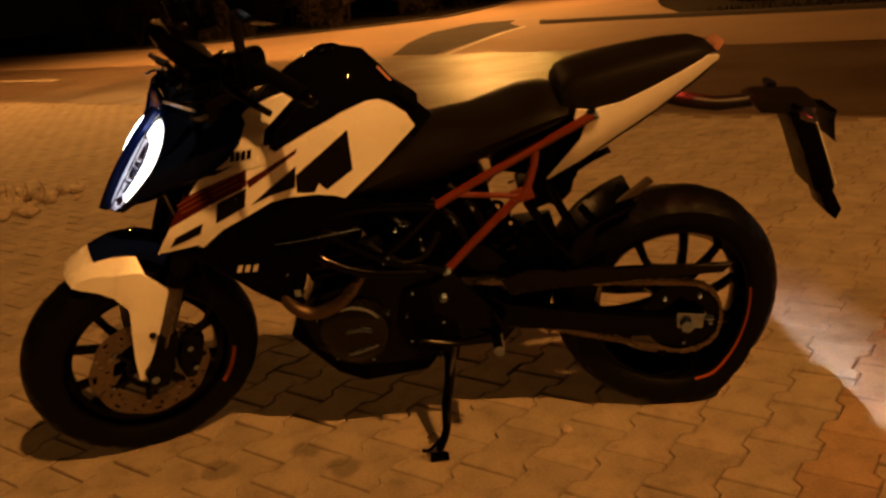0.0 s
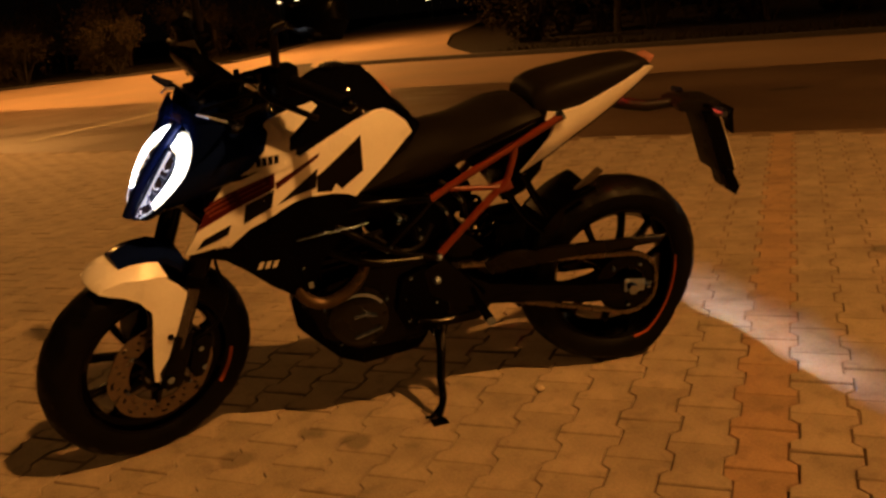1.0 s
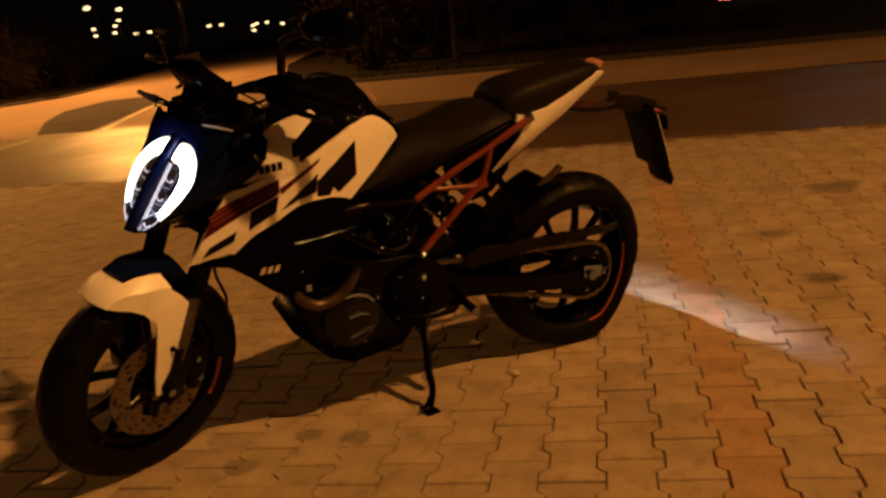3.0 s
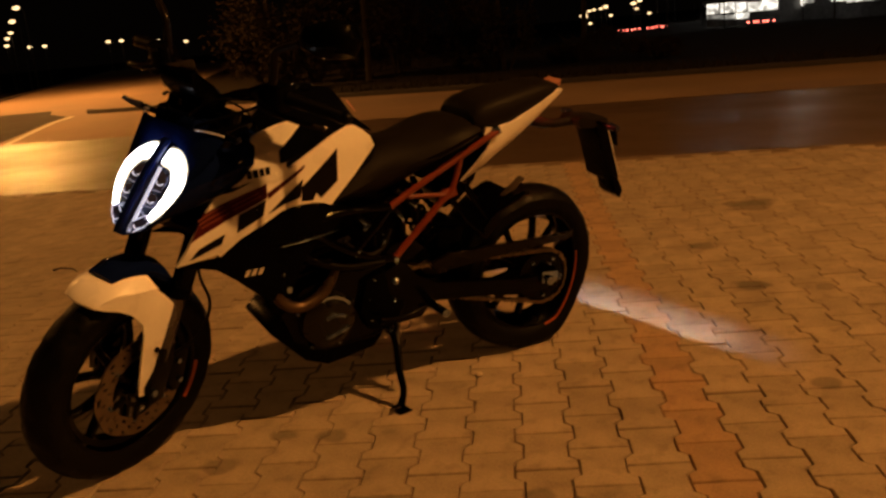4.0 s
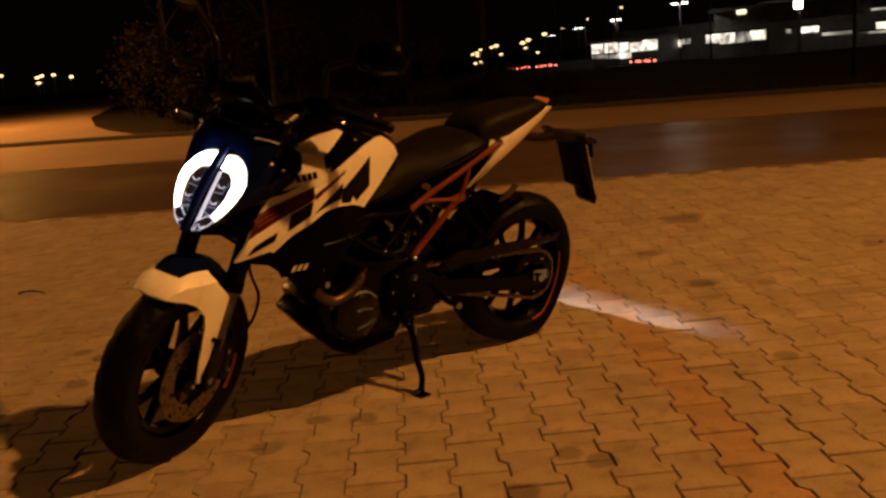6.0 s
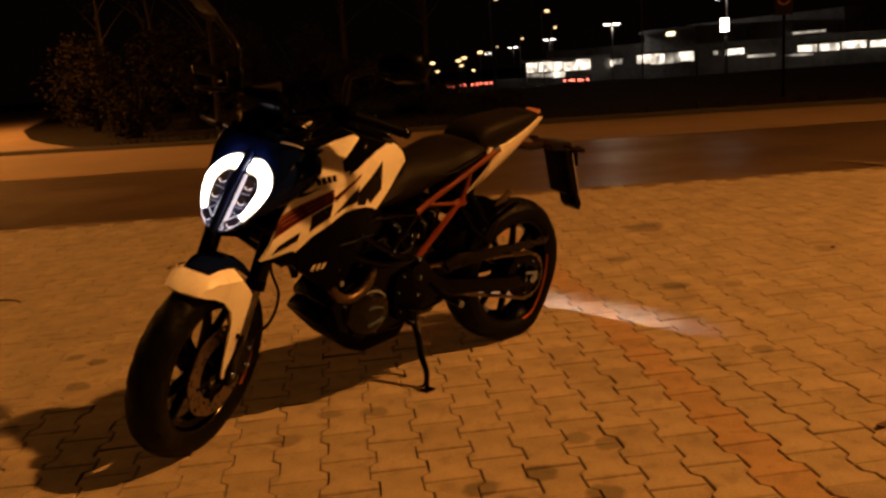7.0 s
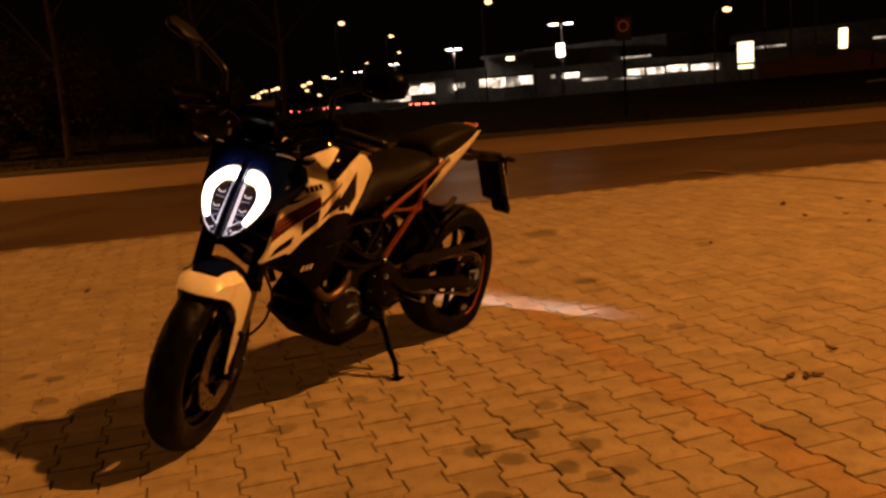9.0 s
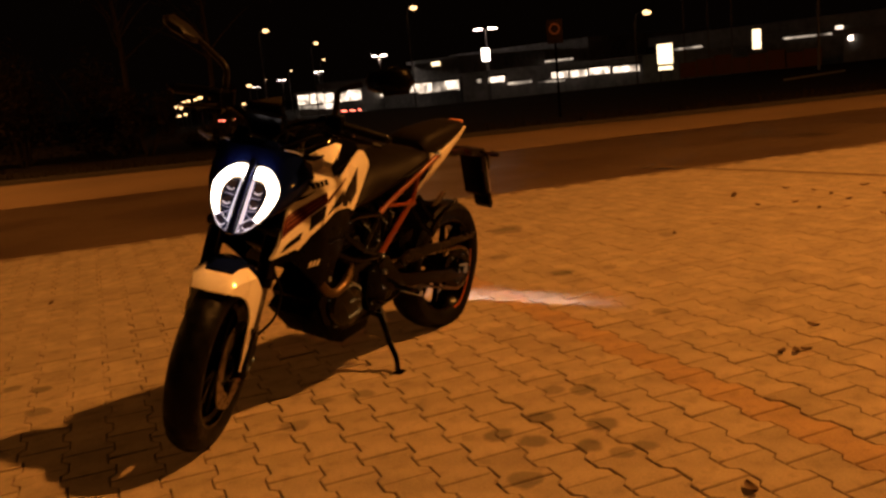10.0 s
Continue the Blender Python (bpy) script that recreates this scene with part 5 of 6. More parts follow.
part("drive_chain", chain(), chain_metal, bike, "oily steel drive chain")
coil = [Vector((-0.345, -0.035, 0.455)) + Vector((-0.095, 0, 0.165)) * (k / 96) + 0.036 * (math.cos(2 * math.pi * k / 14) * Vector((0.866, 0, 0.5)) + math.sin(2 * math.pi * k / 14) * Vector((0, 1, 0))) for k in range(97)]
shock = part("shock_absorber", tube([(-0.335, -0.035, 0.435), (-0.455, -0.035, 0.65)], 0.02), black_metal, bike, "rear shock absorber with a dark coil spring")
part("coil_spring", tube(coil, 0.006, seg=8, smooth=1), black_metal, shock)
for s in (-1, 1):
    hang = part("peg_hanger", tube([(-0.345, s * 0.115, 0.66), (-0.30, s * 0.135, 0.585), (-0.252, s * 0.15, 0.535)], 0.011, seg=10), black_metal, bike, "black pillion footrest hanger")
    part("hanger_tube", tube([(-0.295, s * 0.115, 0.70), (-0.262, s * 0.135, 0.63), (-0.236, s * 0.15, 0.585)], 0.011, seg=10), black_metal, hang)
    part("hanger_plate", prism([(-0.27, 0.53), (-0.22, 0.59), (-0.19, 0.60), (-0.20, 0.555), (-0.24, 0.515)], s * 0.157, s * 0.143, bevel=0.004), black_metal, hang)
    part("pillion_peg", tube([(-0.215, s * 0.155, 0.595), (-0.15, s * 0.162, 0.632), (-0.105, s * 0.164, 0.652)], 0.009, seg=12), black_metal, hang, "folded-up pillion footrest")
    part("peg_tip", tube([(-0.105, s * 0.164, 0.652), (-0.095, s * 0.164, 0.657)], 0.010, seg=12), brown_plastic, hang)
part("under_tail", prism([(-0.36, 0.66), (-0.25, 0.735), (-0.20, 0.735), (-0.215, 0.68), (-0.27, 0.62), (-0.33, 0.60)], -0.05, 0.05, bevel=0.01), black_plastic, bike, "black inner mudguard under the tail")
for s in (-1, 1):
    brk = part("footrest_bracket", prism([(-0.60, 0.475), (-0.535, 0.50), (-0.46, 0.41), (-0.42, 0.345), (-0.45, 0.315), (-0.52, 0.35), (-0.59, 0.40)], s * 0.147, s * 0.136, bevel=0.004), black_metal, bike, "black footrest bracket and peg")
    part("foot_peg", tube([(-0.445, s * 0.145, 0.335), (-0.445, s * 0.245, 0.337)], 0.0135, seg=10), bare_metal, brk)
    part("bracket_bolt", dome((-0.565, s * 0.145, 0.44), (-0.565, s * 0.156, 0.44), 0.012, seg=6), bare_metal, brk)
part("gear_lever", tube([(-0.46, -0.152, 0.325), (-0.55, -0.16, 0.315), (-0.635, -0.165, 0.335), (-0.645, -0.20, 0.336)], 0.0065, seg=10), black_metal, bike, "thin dark metal gear lever")
FOOT = Vector((-0.619, -0.298, 0.0605))
stand = part("side_stand", tube([(-0.565, -0.135, 0.275), (-0.572, -0.18, 0.225), (-0.590, -0.228, 0.155), (-0.596, -0.262, 0.112), (-0.619, -0.292, 0.072)], (0.0145, 0.010), seg=12), black_metal, bike, "black steel side stand, leaned out")
part("stand_foot", prism([(-0.642, -0.006), (-0.602, -0.006), (-0.594, 0.0), (-0.602, 0.006), (-0.642, 0.006)], -0.020, 0.016, bevel=0.002), black_metal, stand)
foot = bpy.data.objects["stand_foot"]
foot.matrix_basis = Matrix.Translation(FOOT - Vector((-0.619, 0, 0))) @ Matrix.Rotation(radians(-11), 4, "X")
part("stand_tang", tube([(-0.61, -0.275, 0.10), (-0.64, -0.30, 0.088), (-0.66, -0.305, 0.092)], 0.005, seg=8), black_metal, stand)
part("stand_bracket", prism([(-0.60, 0.30), (-0.53, 0.31), (-0.545, 0.25), (-0.58, 0.245)], -0.15, -0.12, bevel=0.004), black_metal, stand)
part("stand_spring", tube([(-0.55, -0.152, 0.285), (-0.585, -0.212, 0.19)], 0.005, seg=8), dark_alloy, stand)
part("front_brake_hose", tube([(-1.245, -0.115, 0.37), (-1.175, -0.13, 0.42), (-1.135, -0.12, 0.50), (-1.15, -0.10, 0.585), (-1.13, -0.085, 0.70)], 0.0045, seg=8), rubber, bike, "thin brake hose looping behind the fork")

# number plate lamp: two added baffles cut its beam to a slot behind the plate
part("plate_lamp_shade", prism([(0.4275, 0.723), (0.4290, 0.723), (0.4305, 0.745), (0.402, 0.750), (0.402, 0.746), (0.4285, 0.741)], -0.04, 0.04), black_plastic, carr, "added baffle that shapes the plate lamp beam")
part("shade_lip", prism([(0.4288, 0.672), (0.4302, 0.672), (0.4215, 0.737), (0.4195, 0.737)], -0.05, 0.05), black_plastic, carr)
pl = bpy.data.lights.new("plate_light", "SPOT")
pl.energy, pl.color, pl.spot_size, pl.spot_blend, pl.shadow_soft_size = 33.0, (0.80, 0.83, 1.0), radians(105), 0.8, 0.002
plo = new("plate_light", pl)


def settle(p):
    """Where a point of the straight motorcycle comes to rest: the rear sits over towards the stand, the more so the lower it is."""
    low = max(0.0, (0.72 - p.z) / 0.72) * min(1.0, max(0.0, (p.x + 1.1) / 0.3))
    d = -0.10 * max(0.0, min(p.x, 0.12) + 0.5) - 0.042 * low
    lift = 0.034 * min(1.0, max(0.0, (p.x - 0.12) / 0.2))
    return Vector((p.x - 0.045 * min(1.0, max(0.0, (p.x - 0.1) / 0.15)), p.y + d * math.cos(radians(11)), p.z - d * math.sin(radians(11)) + lift))


for ob in bike.children_recursive:
    if ob is not stand and ob.parent is not stand and ob is not cap:
        for v in ob.data.vertices:
            v.co = settle(v.co)
plo.matrix_basis = bike.matrix_basis @ look(settle(Vector((0.4235, 0.0, 0.735))), settle(Vector((0.53, 0.0, 0.1))))

# ---------------------------------------------------------------- far side of the road
lamp_glow = mat("lamp_glow", (0.9, 0.8, 0.6), 0.3, emit=(1.0, 0.68, 0.33), power=2.6)
lamp_white = mat("lamp_white", (0.9, 0.9, 0.9), 0.3, emit=(1.0, 0.96, 0.86), power=9.0)
window_glow = mat("window_glow", (0.8, 0.8, 0.8), 0.3, vary=0.4, scale=0.35, fine=2.0, emit=(1.0, 0.93, 0.78), power=1.3)
window_dim = mat("window_dim", (0.5, 0.5, 0.5), 0.3, vary=0.4, scale=0.35, fine=2.0, emit=(0.9, 0.85, 0.72), power=0.45)
sign_glow = mat("sign_glow", (0.8, 0.8, 0.7), 0.3, emit=(1.0, 0.88, 0.55), power=2.4)
tail_red = mat("tail_red", (0.6, 0.03, 0.02), 0.3, emit=(1.0, 0.16, 0.11), power=7.0)
hall_wall = mat("hall_wall", (0.20, 0.195, 0.19), 0.8, vary=0.62, scale=0.16, fine=1.1, bump=0.2)
steel_pole = mat("steel_pole", (0.06, 0.056, 0.052), 0.6, 0.2, vary=0.3, scale=1.5, bump=0.1)
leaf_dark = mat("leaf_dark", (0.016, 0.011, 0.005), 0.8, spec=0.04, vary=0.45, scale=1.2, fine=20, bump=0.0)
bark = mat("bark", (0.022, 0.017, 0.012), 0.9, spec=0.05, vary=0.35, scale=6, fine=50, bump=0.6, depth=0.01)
fence_red = mat("fence_red", (0.085, 0.028, 0.014), 0.75, vary=0.3, scale=1.0, fine=12, bump=0.2)
glass_dark = mat("glass_dark", (0.02, 0.02, 0.022), 0.1, vary=0.2, bump=0.0)
car_paint = mat("car_paint", (0.05, 0.05, 0.055), 0.25, vary=0.1, bump=0.0, coat=0.7)


def uneven(m, low, high, scale):
    """Lets a lit surface glow unevenly, as shelves and posters behind the glass make it."""
    nt = m.node_tree
    tc, n = nt.nodes.new("ShaderNodeTexCoord"), nt.nodes.new("ShaderNodeTexNoise")
    n.inputs["Scale"].default_value, n.inputs["Detail"].default_value = scale, 3
    r = nt.nodes.new("ShaderNodeMapRange")
    r.inputs[1].default_value, r.inputs[2].default_value, r.inputs[3].default_value, r.inputs[4].default_value = 0.38, 0.62, low, high
    nt.links.new(tc.outputs["Object"], n.inputs["Vector"])
    nt.links.new(n.outputs["Fac"], r.inputs[0])
    nt.links.new(r.outputs[0], nt.nodes["Principled BSDF"].inputs["Emission Strength"])


uneven(window_glow, 0.35, 2.2, 0.7)
uneven(window_dim, 0.03, 0.7, 0.4)
LAMP_ROW = [(71.0, 64.5, 8.5), (99.8, 80.8, 8.5), (151.8, 121.0, 8.5), (195.3, 168.2, 8.5), (255.9, 233.6, 8.5)]


def fax(bearing, d):
    """The ground point d metres out along a bearing, in degrees from east, from the forecourt."""
    return (-3.0 + d * math.cos(radians(bearing)), -2.4 + d * math.sin(radians(bearing)))


def rise(d, angle):
    """The height that stands at this angle over the horizon, seen from the forecourt, d metres out."""
    return 1.14 + d * math.tan(radians(angle))


def street_lamp(place, face):
    """A tapered post, a bent arm over the road and a lit head."""
    x, y, z = place
    d = Vector(face).normalized()
    root = new("street_lamp")
    foot = land(x, y)
    root.location = (x, y, foot)
    z -= foot
    tagged(root, "tall steel street lamp with a glowing sodium head", "street lamp", group="street lamps along the road")
    part("post", tube([(-d.x * 1.6, -d.y * 1.6, 0), (-d.x * 1.6, -d.y * 1.6, z - 0.6)], (0.10, 0.06), seg=10), steel_pole, root)
    part("arm", tube([(-d.x * 1.6, -d.y * 1.6, z - 0.6), (-d.x * 1.2, -d.y * 1.2, z + 0.05), (-d.x * 0.3, -d.y * 0.3, z + 0.12)], 0.045, seg=8), steel_pole, root)
    head = part("lamp_head", tube([(-d.x * 0.45, -d.y * 0.45, z + 0.14), (d.x * 0.35, d.y * 0.35, z + 0.16)], (0.10, 0.14), seg=10, flat=0.5), steel_pole, root)
    bm = bmesh.new()
    bmesh.ops.create_uvsphere(bm, u_segments=14, v_segments=8, radius=0.36)
    bm.transform(Matrix.Translation((0, 0, z)) @ Matrix.Diagonal((1, 1, 0.6, 1)))
    part("bulb_glass", bm, lamp_glow, head, "glowing orange-white lamp glass")
    return root


for p in LAMP_ROW:
    street_lamp(p, (-0.3, -0.9, 0))
for bearing, d, z in ((32.6, 85, 8.3), (17.9, 75, 5.1), (84.0, 95, 6.1), (81.9, 100, 7.2), (82.3, 106, 6.2)):
    street_lamp((*fax(bearing, d), z), (-0.5, -0.8, 0))


def small_lamp(x, y, z, size=0.34):
    """A far, low lamp: a thin post and a small lit head."""
    root = new("far_lamp")
    foot = land(x, y)
    root.location = (x, y, foot)
    tagged(root, "small far lamp post with a warm glowing head", "street lamp", group="far small lamps")
    part("post", tube([(0, 0, 0), (0, 0, z - foot)], 0.06, seg=8), steel_pole, root)
    bm = bmesh.new()
    bmesh.ops.create_uvsphere(bm, u_segments=12, v_segments=6, radius=size)
    bm.transform(Matrix.Translation((0, 0, z - foot)) @ Matrix.Diagonal((1.4, 1.4, 0.7, 1)))
    part("lamp_head", bm, lamp_glow, root, "glowing warm lamp head")


for bearing, angle in ((43.46, 0.93), (44.51, 0.65), (44.89, 0.5), (44.71, 0.17), (43.95, -0.18), (46.59, 0.46), (46.89, 0.37), (47.32, 0.34), (47.61, 0.29), (47.85, 0.13), (48.14, 0.05), (47.83, -0.05), (46.3, -0.1), (47.6, -0.47), (48.0, -0.54)):
    small_lamp(*fax(bearing, 230), rise(230, angle), 0.5 if angle > 0.4 else 0.36)
for bearing, angle in ((84.1, 1.75), (84.05, 1.35), (82.6, 2.1), (82.85, 1.8), (82.95, 1.4), (81.75, 1.22), (80.95, 1.21), (77.4, 1.15), (76.65, 1.13), (74.75, 0.86), (74.72, 0.55), (74.5, 0.95), (73.85, 0.95), (72.9, 0.76)):
    small_lamp(*fax(bearing, 130), rise(130, angle), 0.24)


def twin_lamp(x, y, z):
    root = new("car_park_lamp")
    foot = land(x, y)
    root.location = (x, y, foot)
    z -= foot
    tagged(root, "pale car park lamp post with two white heads", "street lamp", group="car park lamps")
    part("post", tube([(0, 0, 0), (0, 0, z)], (0.12, 0.07), seg=10), steel_pole, root)
    for s in (-1, 1):
        part("arm", tube([(0, 0, z - 0.1), (0.55 * s * 0.6, -0.8 * s * 0.6, z)], 0.05, seg=8), steel_pole, root)
        hx, hy = 0.55 * s * 1.0, -0.8 * s * 1.0
        part("lamp_head", box(hx - 0.45, hx + 0.45, hy - 0.45, hy + 0.45, z - 0.10, z + 0.05, bevel=0.03), lamp_white, root, "glowing white lamp head")


for bearing, d, angle in ((28.03, 120, 3.08), (38.98, 260, 1.41), (41.33, 330, 1.09), (35.0, 180, 2.05), (43.0, 420, 0.8)):
    twin_lamp(*fax(bearing, d), rise(d, angle))
post_sign = new("lit_sign")
post_sign.location = (*fax(28.15, 119), land(*fax(28.15, 119)))
post_sign.rotation_euler = (0, 0, radians(-62))
tagged(post_sign, "small white lit box sign high on a post", "sign")
part("panel", box(-0.5, 0.5, -0.15, 0.15, 7.4, 9.0, bevel=0.05), lamp_white, post_sign, "glowing white panel")
part("leg", tube([(0, 0.1, 0), (0, 0.1, 7.5)], 0.1), steel_pole, post_sign)


def hall(name, a, b, deep, high, base, label, glows, parapet=0.5):
    """A low retail hall between the ground points a and b of its front, with a flat roof, piers and lit glass."""
    a, b = Vector((*a, 0)), Vector((*b, 0))
    along = (b - a).normalized()
    back = Vector((-along.y, along.x, 0))
    if back.dot(a) < 0:
        back = -back
    root = new(name)
    root.location = (a.x, a.y, base)
    tagged(root, label, "building")
    length = (b - a).length
    pick = random.Random(int(length * 10))

    def block(x0, x1, y0, y1, z0, z1):
        bm = bmesh.new()
        pts = [along * x + back * y for x, y in ((x0, y0), (x1, y0), (x1, y1), (x0, y1))]
        lo, hi = [bm.verts.new((p.x, p.y, z0)) for p in pts], [bm.verts.new((p.x, p.y, z1)) for p in pts]
        bm.faces.new(lo)
        bm.faces.new(hi)
        for i in range(4):
            bm.faces.new((lo[i], lo[(i + 1) % 4], hi[(i + 1) % 4], hi[i]))
        return bm

    part("wall", block(0, length, 0, deep, 0, high), hall_wall, root, smooth=False)
    part("roof", block(-0.6, length + 0.6, -0.8, deep, high, high + parapet), hall_wall, root, smooth=False)
    for x0, x1, z0, z1, m in glows:
        n = max(1, round((x1 - x0) * length / 4.0))
        w = (x1 - x0) * length / n
        for i in range(n):
            pane = window_dim if n > 2 and pick.random() < 0.28 else m
            sill = z0 + (z1 - z0) * pick.choice((0, 0, 0.12, 0.3))
            part("window", block(x0 * length + i * w + 0.05, x0 * length + (i + 1) * w - pick.choice((0.05, 0.05, 0.5)), -0.12, 0.1, sill, z1 - (z1 - z0) * pick.choice((0, 0, 0.1, 0.2))), pane, root, "dimly lit shop window" if pane is window_dim else "brightly lit shop window", smooth=False)
        part("window_frame", block(x0 * length, x1 * length, -0.16, 0.05, z1, z1 + 0.25), steel_pole, root, smooth=False)
    return root


def front(name, b0, d0, b1, d1, deep, top, label, glows, parapet=0.5):
    """A hall whose front runs between two bearings; glows give the share of its length and the angles over the horizon of lit glass."""
    mid = (d0 + d1) / 2
    lit = [(x0, x1, rise(mid, e0) + 4.1, rise(mid, e1) + 4.1, m) for x0, x1, e0, e1, m in glows]
    return hall(name, fax(b0, d0), fax(b1, d1), deep, rise(mid, top) + 4.1 - parapet, -4.1, label, lit, parapet)


front("retail_hall", 40.5, 226, 36.3, 212, 30, 0.22, "long low shop front, brightly lit under its canopy", [(0.0, 0.97, -0.62, 0.02, window_glow), (0.0, 0.6, -1.0, -0.66, window_glow)], 0.8)
front("retail_hall", 39.0, 245, 33.0, 205, 34, 0.68, "wide pale grey shop hall with a high blank parapet", [(0.56, 0.8, -0.55, -0.12, window_glow)], 2.4)
front("retail_hall", 33.0, 175, 29.9, 165, 26, 1.5, "pale cube-shaped shop with a lit ground floor", [(-0.16, 0.97, -0.62, 0.07, window_glow), (0.45, 0.62, 1.0, 1.44, sign_glow)], 0.6)
front("retail_hall", 30.2, 205, 21.5, 175, 40, 1.75, "long grey hall behind the cube-shaped shop", [(0.55, 0.9, 0.55, 0.66, window_dim)], 1.2)
front("retail_hall", 29.8, 140, 25.0, 136, 25, 0.42, "dark hall between two lit shops", [(0.36, 0.62, -0.36, 0.02, window_glow), (0.2, 0.3, -0.3, -0.05, window_dim), (0.62, 0.95, -0.62, -0.45, window_dim)])
front("retail_hall", 25.0, 134, 18.2, 118, 30, 0.42, "low dark retail hall with a band of lit windows", [(0.17, 0.72, -0.52, -0.08, window_glow), (0.75, 0.99, -0.48, -0.06, window_glow), (0.02, 0.3, -0.8, -0.62, window_dim)])
front("retail_hall", 17.4, 150, 4.0, 130, 30, 1.55, "wide grey hall far behind the fence", [(0.05, 0.24, 0.55, 0.68, window_dim), (0.3, 0.42, 0.2, 0.34, window_glow), (0.6, 0.9, 0.5, 0.62, window_dim), (0.8, 0.83, 0.75, 1.0, window_glow)], 1.5)
front("warehouse", 6.6, 92, 1.0, 84, 12, 0.75, "dark windowless shed beside the road", [(0.06, 0.1, 0.1, 0.35, lamp_white)], 0.4)

totem = new("lit_sign")
totem.location = (*fax(16.85, 108), land(*fax(16.85, 108)))
totem.rotation_euler = (0, 0, radians(-73))
tagged(totem, "tall glowing pale yellow advertising sign on two legs", "sign")
part("panel", box(-0.88, 0.88, -0.2, 0.2, rise(108, -0.25) + 4.06, rise(108, 0.98) + 4.06, bevel=0.06), sign_glow, totem, "glowing pale panel")
part("foot_panel", box(-0.82, 0.82, -0.18, 0.18, rise(108, -0.62) + 4.06, rise(108, -0.4) + 4.06, bevel=0.04), sign_glow, totem, "narrow glowing foot panel")
part("frame", box(-0.95, 0.95, -0.15, 0.15, rise(108, -0.38) + 4.06, rise(108, -0.27) + 4.06, bevel=0.03), steel_pole, totem)
for s in (-0.6, 0.6):
    part("leg", tube([(s, 0.02, 0), (s, 0.02, rise(108, -0.6) + 4.06)], 0.12), steel_pole, totem)
small = new("lit_sign")
small.location = (*fax(11.4, 100), land(*fax(11.4, 100)))
small.rotation_euler = (0, 0, radians(-78))
tagged(small, "narrow glowing sign on a post", "sign")
part("panel", box(-0.42, 0.42, -0.2, 0.2, rise(100, -0.12) + 3.9, rise(100, 1.05) + 3.9, bevel=0.06), sign_glow, small, "glowing pale panel")
part("leg", tube([(0, 0, 0), (0, 0, rise(100, -0.1) + 3.9)], 0.12), steel_pole, small)

bm = bmesh.new()
bm.faces.new([bm.verts.new((*fax(b, d), -0.035)) for b, d in ((10.2, 34.0), (6.7, 39.2), (6.7, 41.5), (10.2, 36.0))])
tagged(part("footpath", bm, mat("pale_path", (0.3, 0.27, 0.22), 0.9, vary=0.3, scale=1.5, fine=30, bump=0.2), smooth=False), "short pale footpath across the far verge", "path", kind="structure")
# traffic sign on the verge, seen from behind its red ring
ts = new("traffic_sign")
ts.location = (17.4, 6.8, -0.06)
ts.rotation_euler = (0, 0, radians(-64))
tagged(ts, "small square road sign with a red ring on a thin post", "road sign")
part("post", tube([(0, 0.03, 0), (0, 0.03, 2.45)], 0.03, seg=10), black_metal, ts)
part("board", box(-0.2, 0.2, -0.012, 0.0, 1.86, 2.44, bevel=0.004), mat("sign_board", (0.010, 0.006, 0.004), 0.6, spec=0.05, vary=0.2), ts)
ringm = mat("sign_red", (0.10, 0.012, 0.008), 0.5, vary=0.15, bump=0.0)
part("ring", lathe([(0.10, -0.018), (0.14, -0.018), (0.14, -0.013), (0.10, -0.013)], Vector((0, 0, 2.22)), seg=28), ringm, ts, "red ring")

for bearing, d, h in ((15.75, 64, 5.4), (14.3, 66, 5.2), (12.9, 68, 5.0), (8.1, 46, 3.8), (4.2, 42, 3.4)):
    p = fax(bearing, d)
    ob = part("flag_pole", tube([(0, 0, 0), (0, 0, h - land(*p))], (0.07, 0.04), seg=8), steel_pole)
    ob.location = (*p, land(*p))
    tagged(ob, "thin bare metal pole on the far verge", "pole", group="bare poles")

fen = new("fence")
fen.location = (*fax(12.0, 62), land(*fax(12.0, 62)))
fen.rotation_euler = (0, 0, radians(-76))
tagged(fen, "rusty red sheet-metal site fence", "fence")
for k in range(8):
    part("fence_panel", box(-4.4 + 1.12 * k, -4.4 + 1.12 * k + 1.06, -0.03, 0.03, 0.1, 1.1 + 0.14 * ((k * 7) % 3)), fence_red, fen)
    part("fence_post", tube([(-4.42 + 1.12 * k, 0.06, 0), (-4.42 + 1.12 * k, 0.06, 1.3)], 0.05, seg=8), steel_pole, fen)


def parked_car(place, turn):
    root = new("parked_car")
    root.matrix_basis = Matrix.Translation((*place, land(*place))) @ Matrix.Rotation(radians(turn), 4, "Z")
    tagged(root, "dark parked car with glowing red tail lights", "car", group="cars by the shops")
    body = [(-2.1, 0.35), (2.1, 0.35), (2.15, 0.75), (1.95, 0.92), (1.2, 0.98), (0.75, 1.4), (-0.9, 1.45), (-1.6, 1.0), (-2.05, 0.85)]
    part("body", prism(body, -0.85, 0.85, bevel=0.08), car_paint, root)
    part("windscreen", prism([(1.12, 1.0), (0.72, 1.36), (0.68, 1.36), (1.08, 1.0)], -0.7, 0.7), glass_dark, root)
    for x in (-1.35, 1.35):
        for s in (-1, 1):
            part("wheel", lathe([(0.0, -0.1), (0.3, -0.1), (0.32, 0.0), (0.3, 0.1), (0.0, 0.1)], Vector((x, s * 0.8, 0.32)), seg=20), rubber, root)
    for s in (-1, 1):
        part("tail_lamp", box(-2.16, -2.02, s * 0.62 - 0.24, s * 0.62 + 0.24, 0.66, 0.96, bevel=0.02), tail_red, root, "glowing red tail lamp")


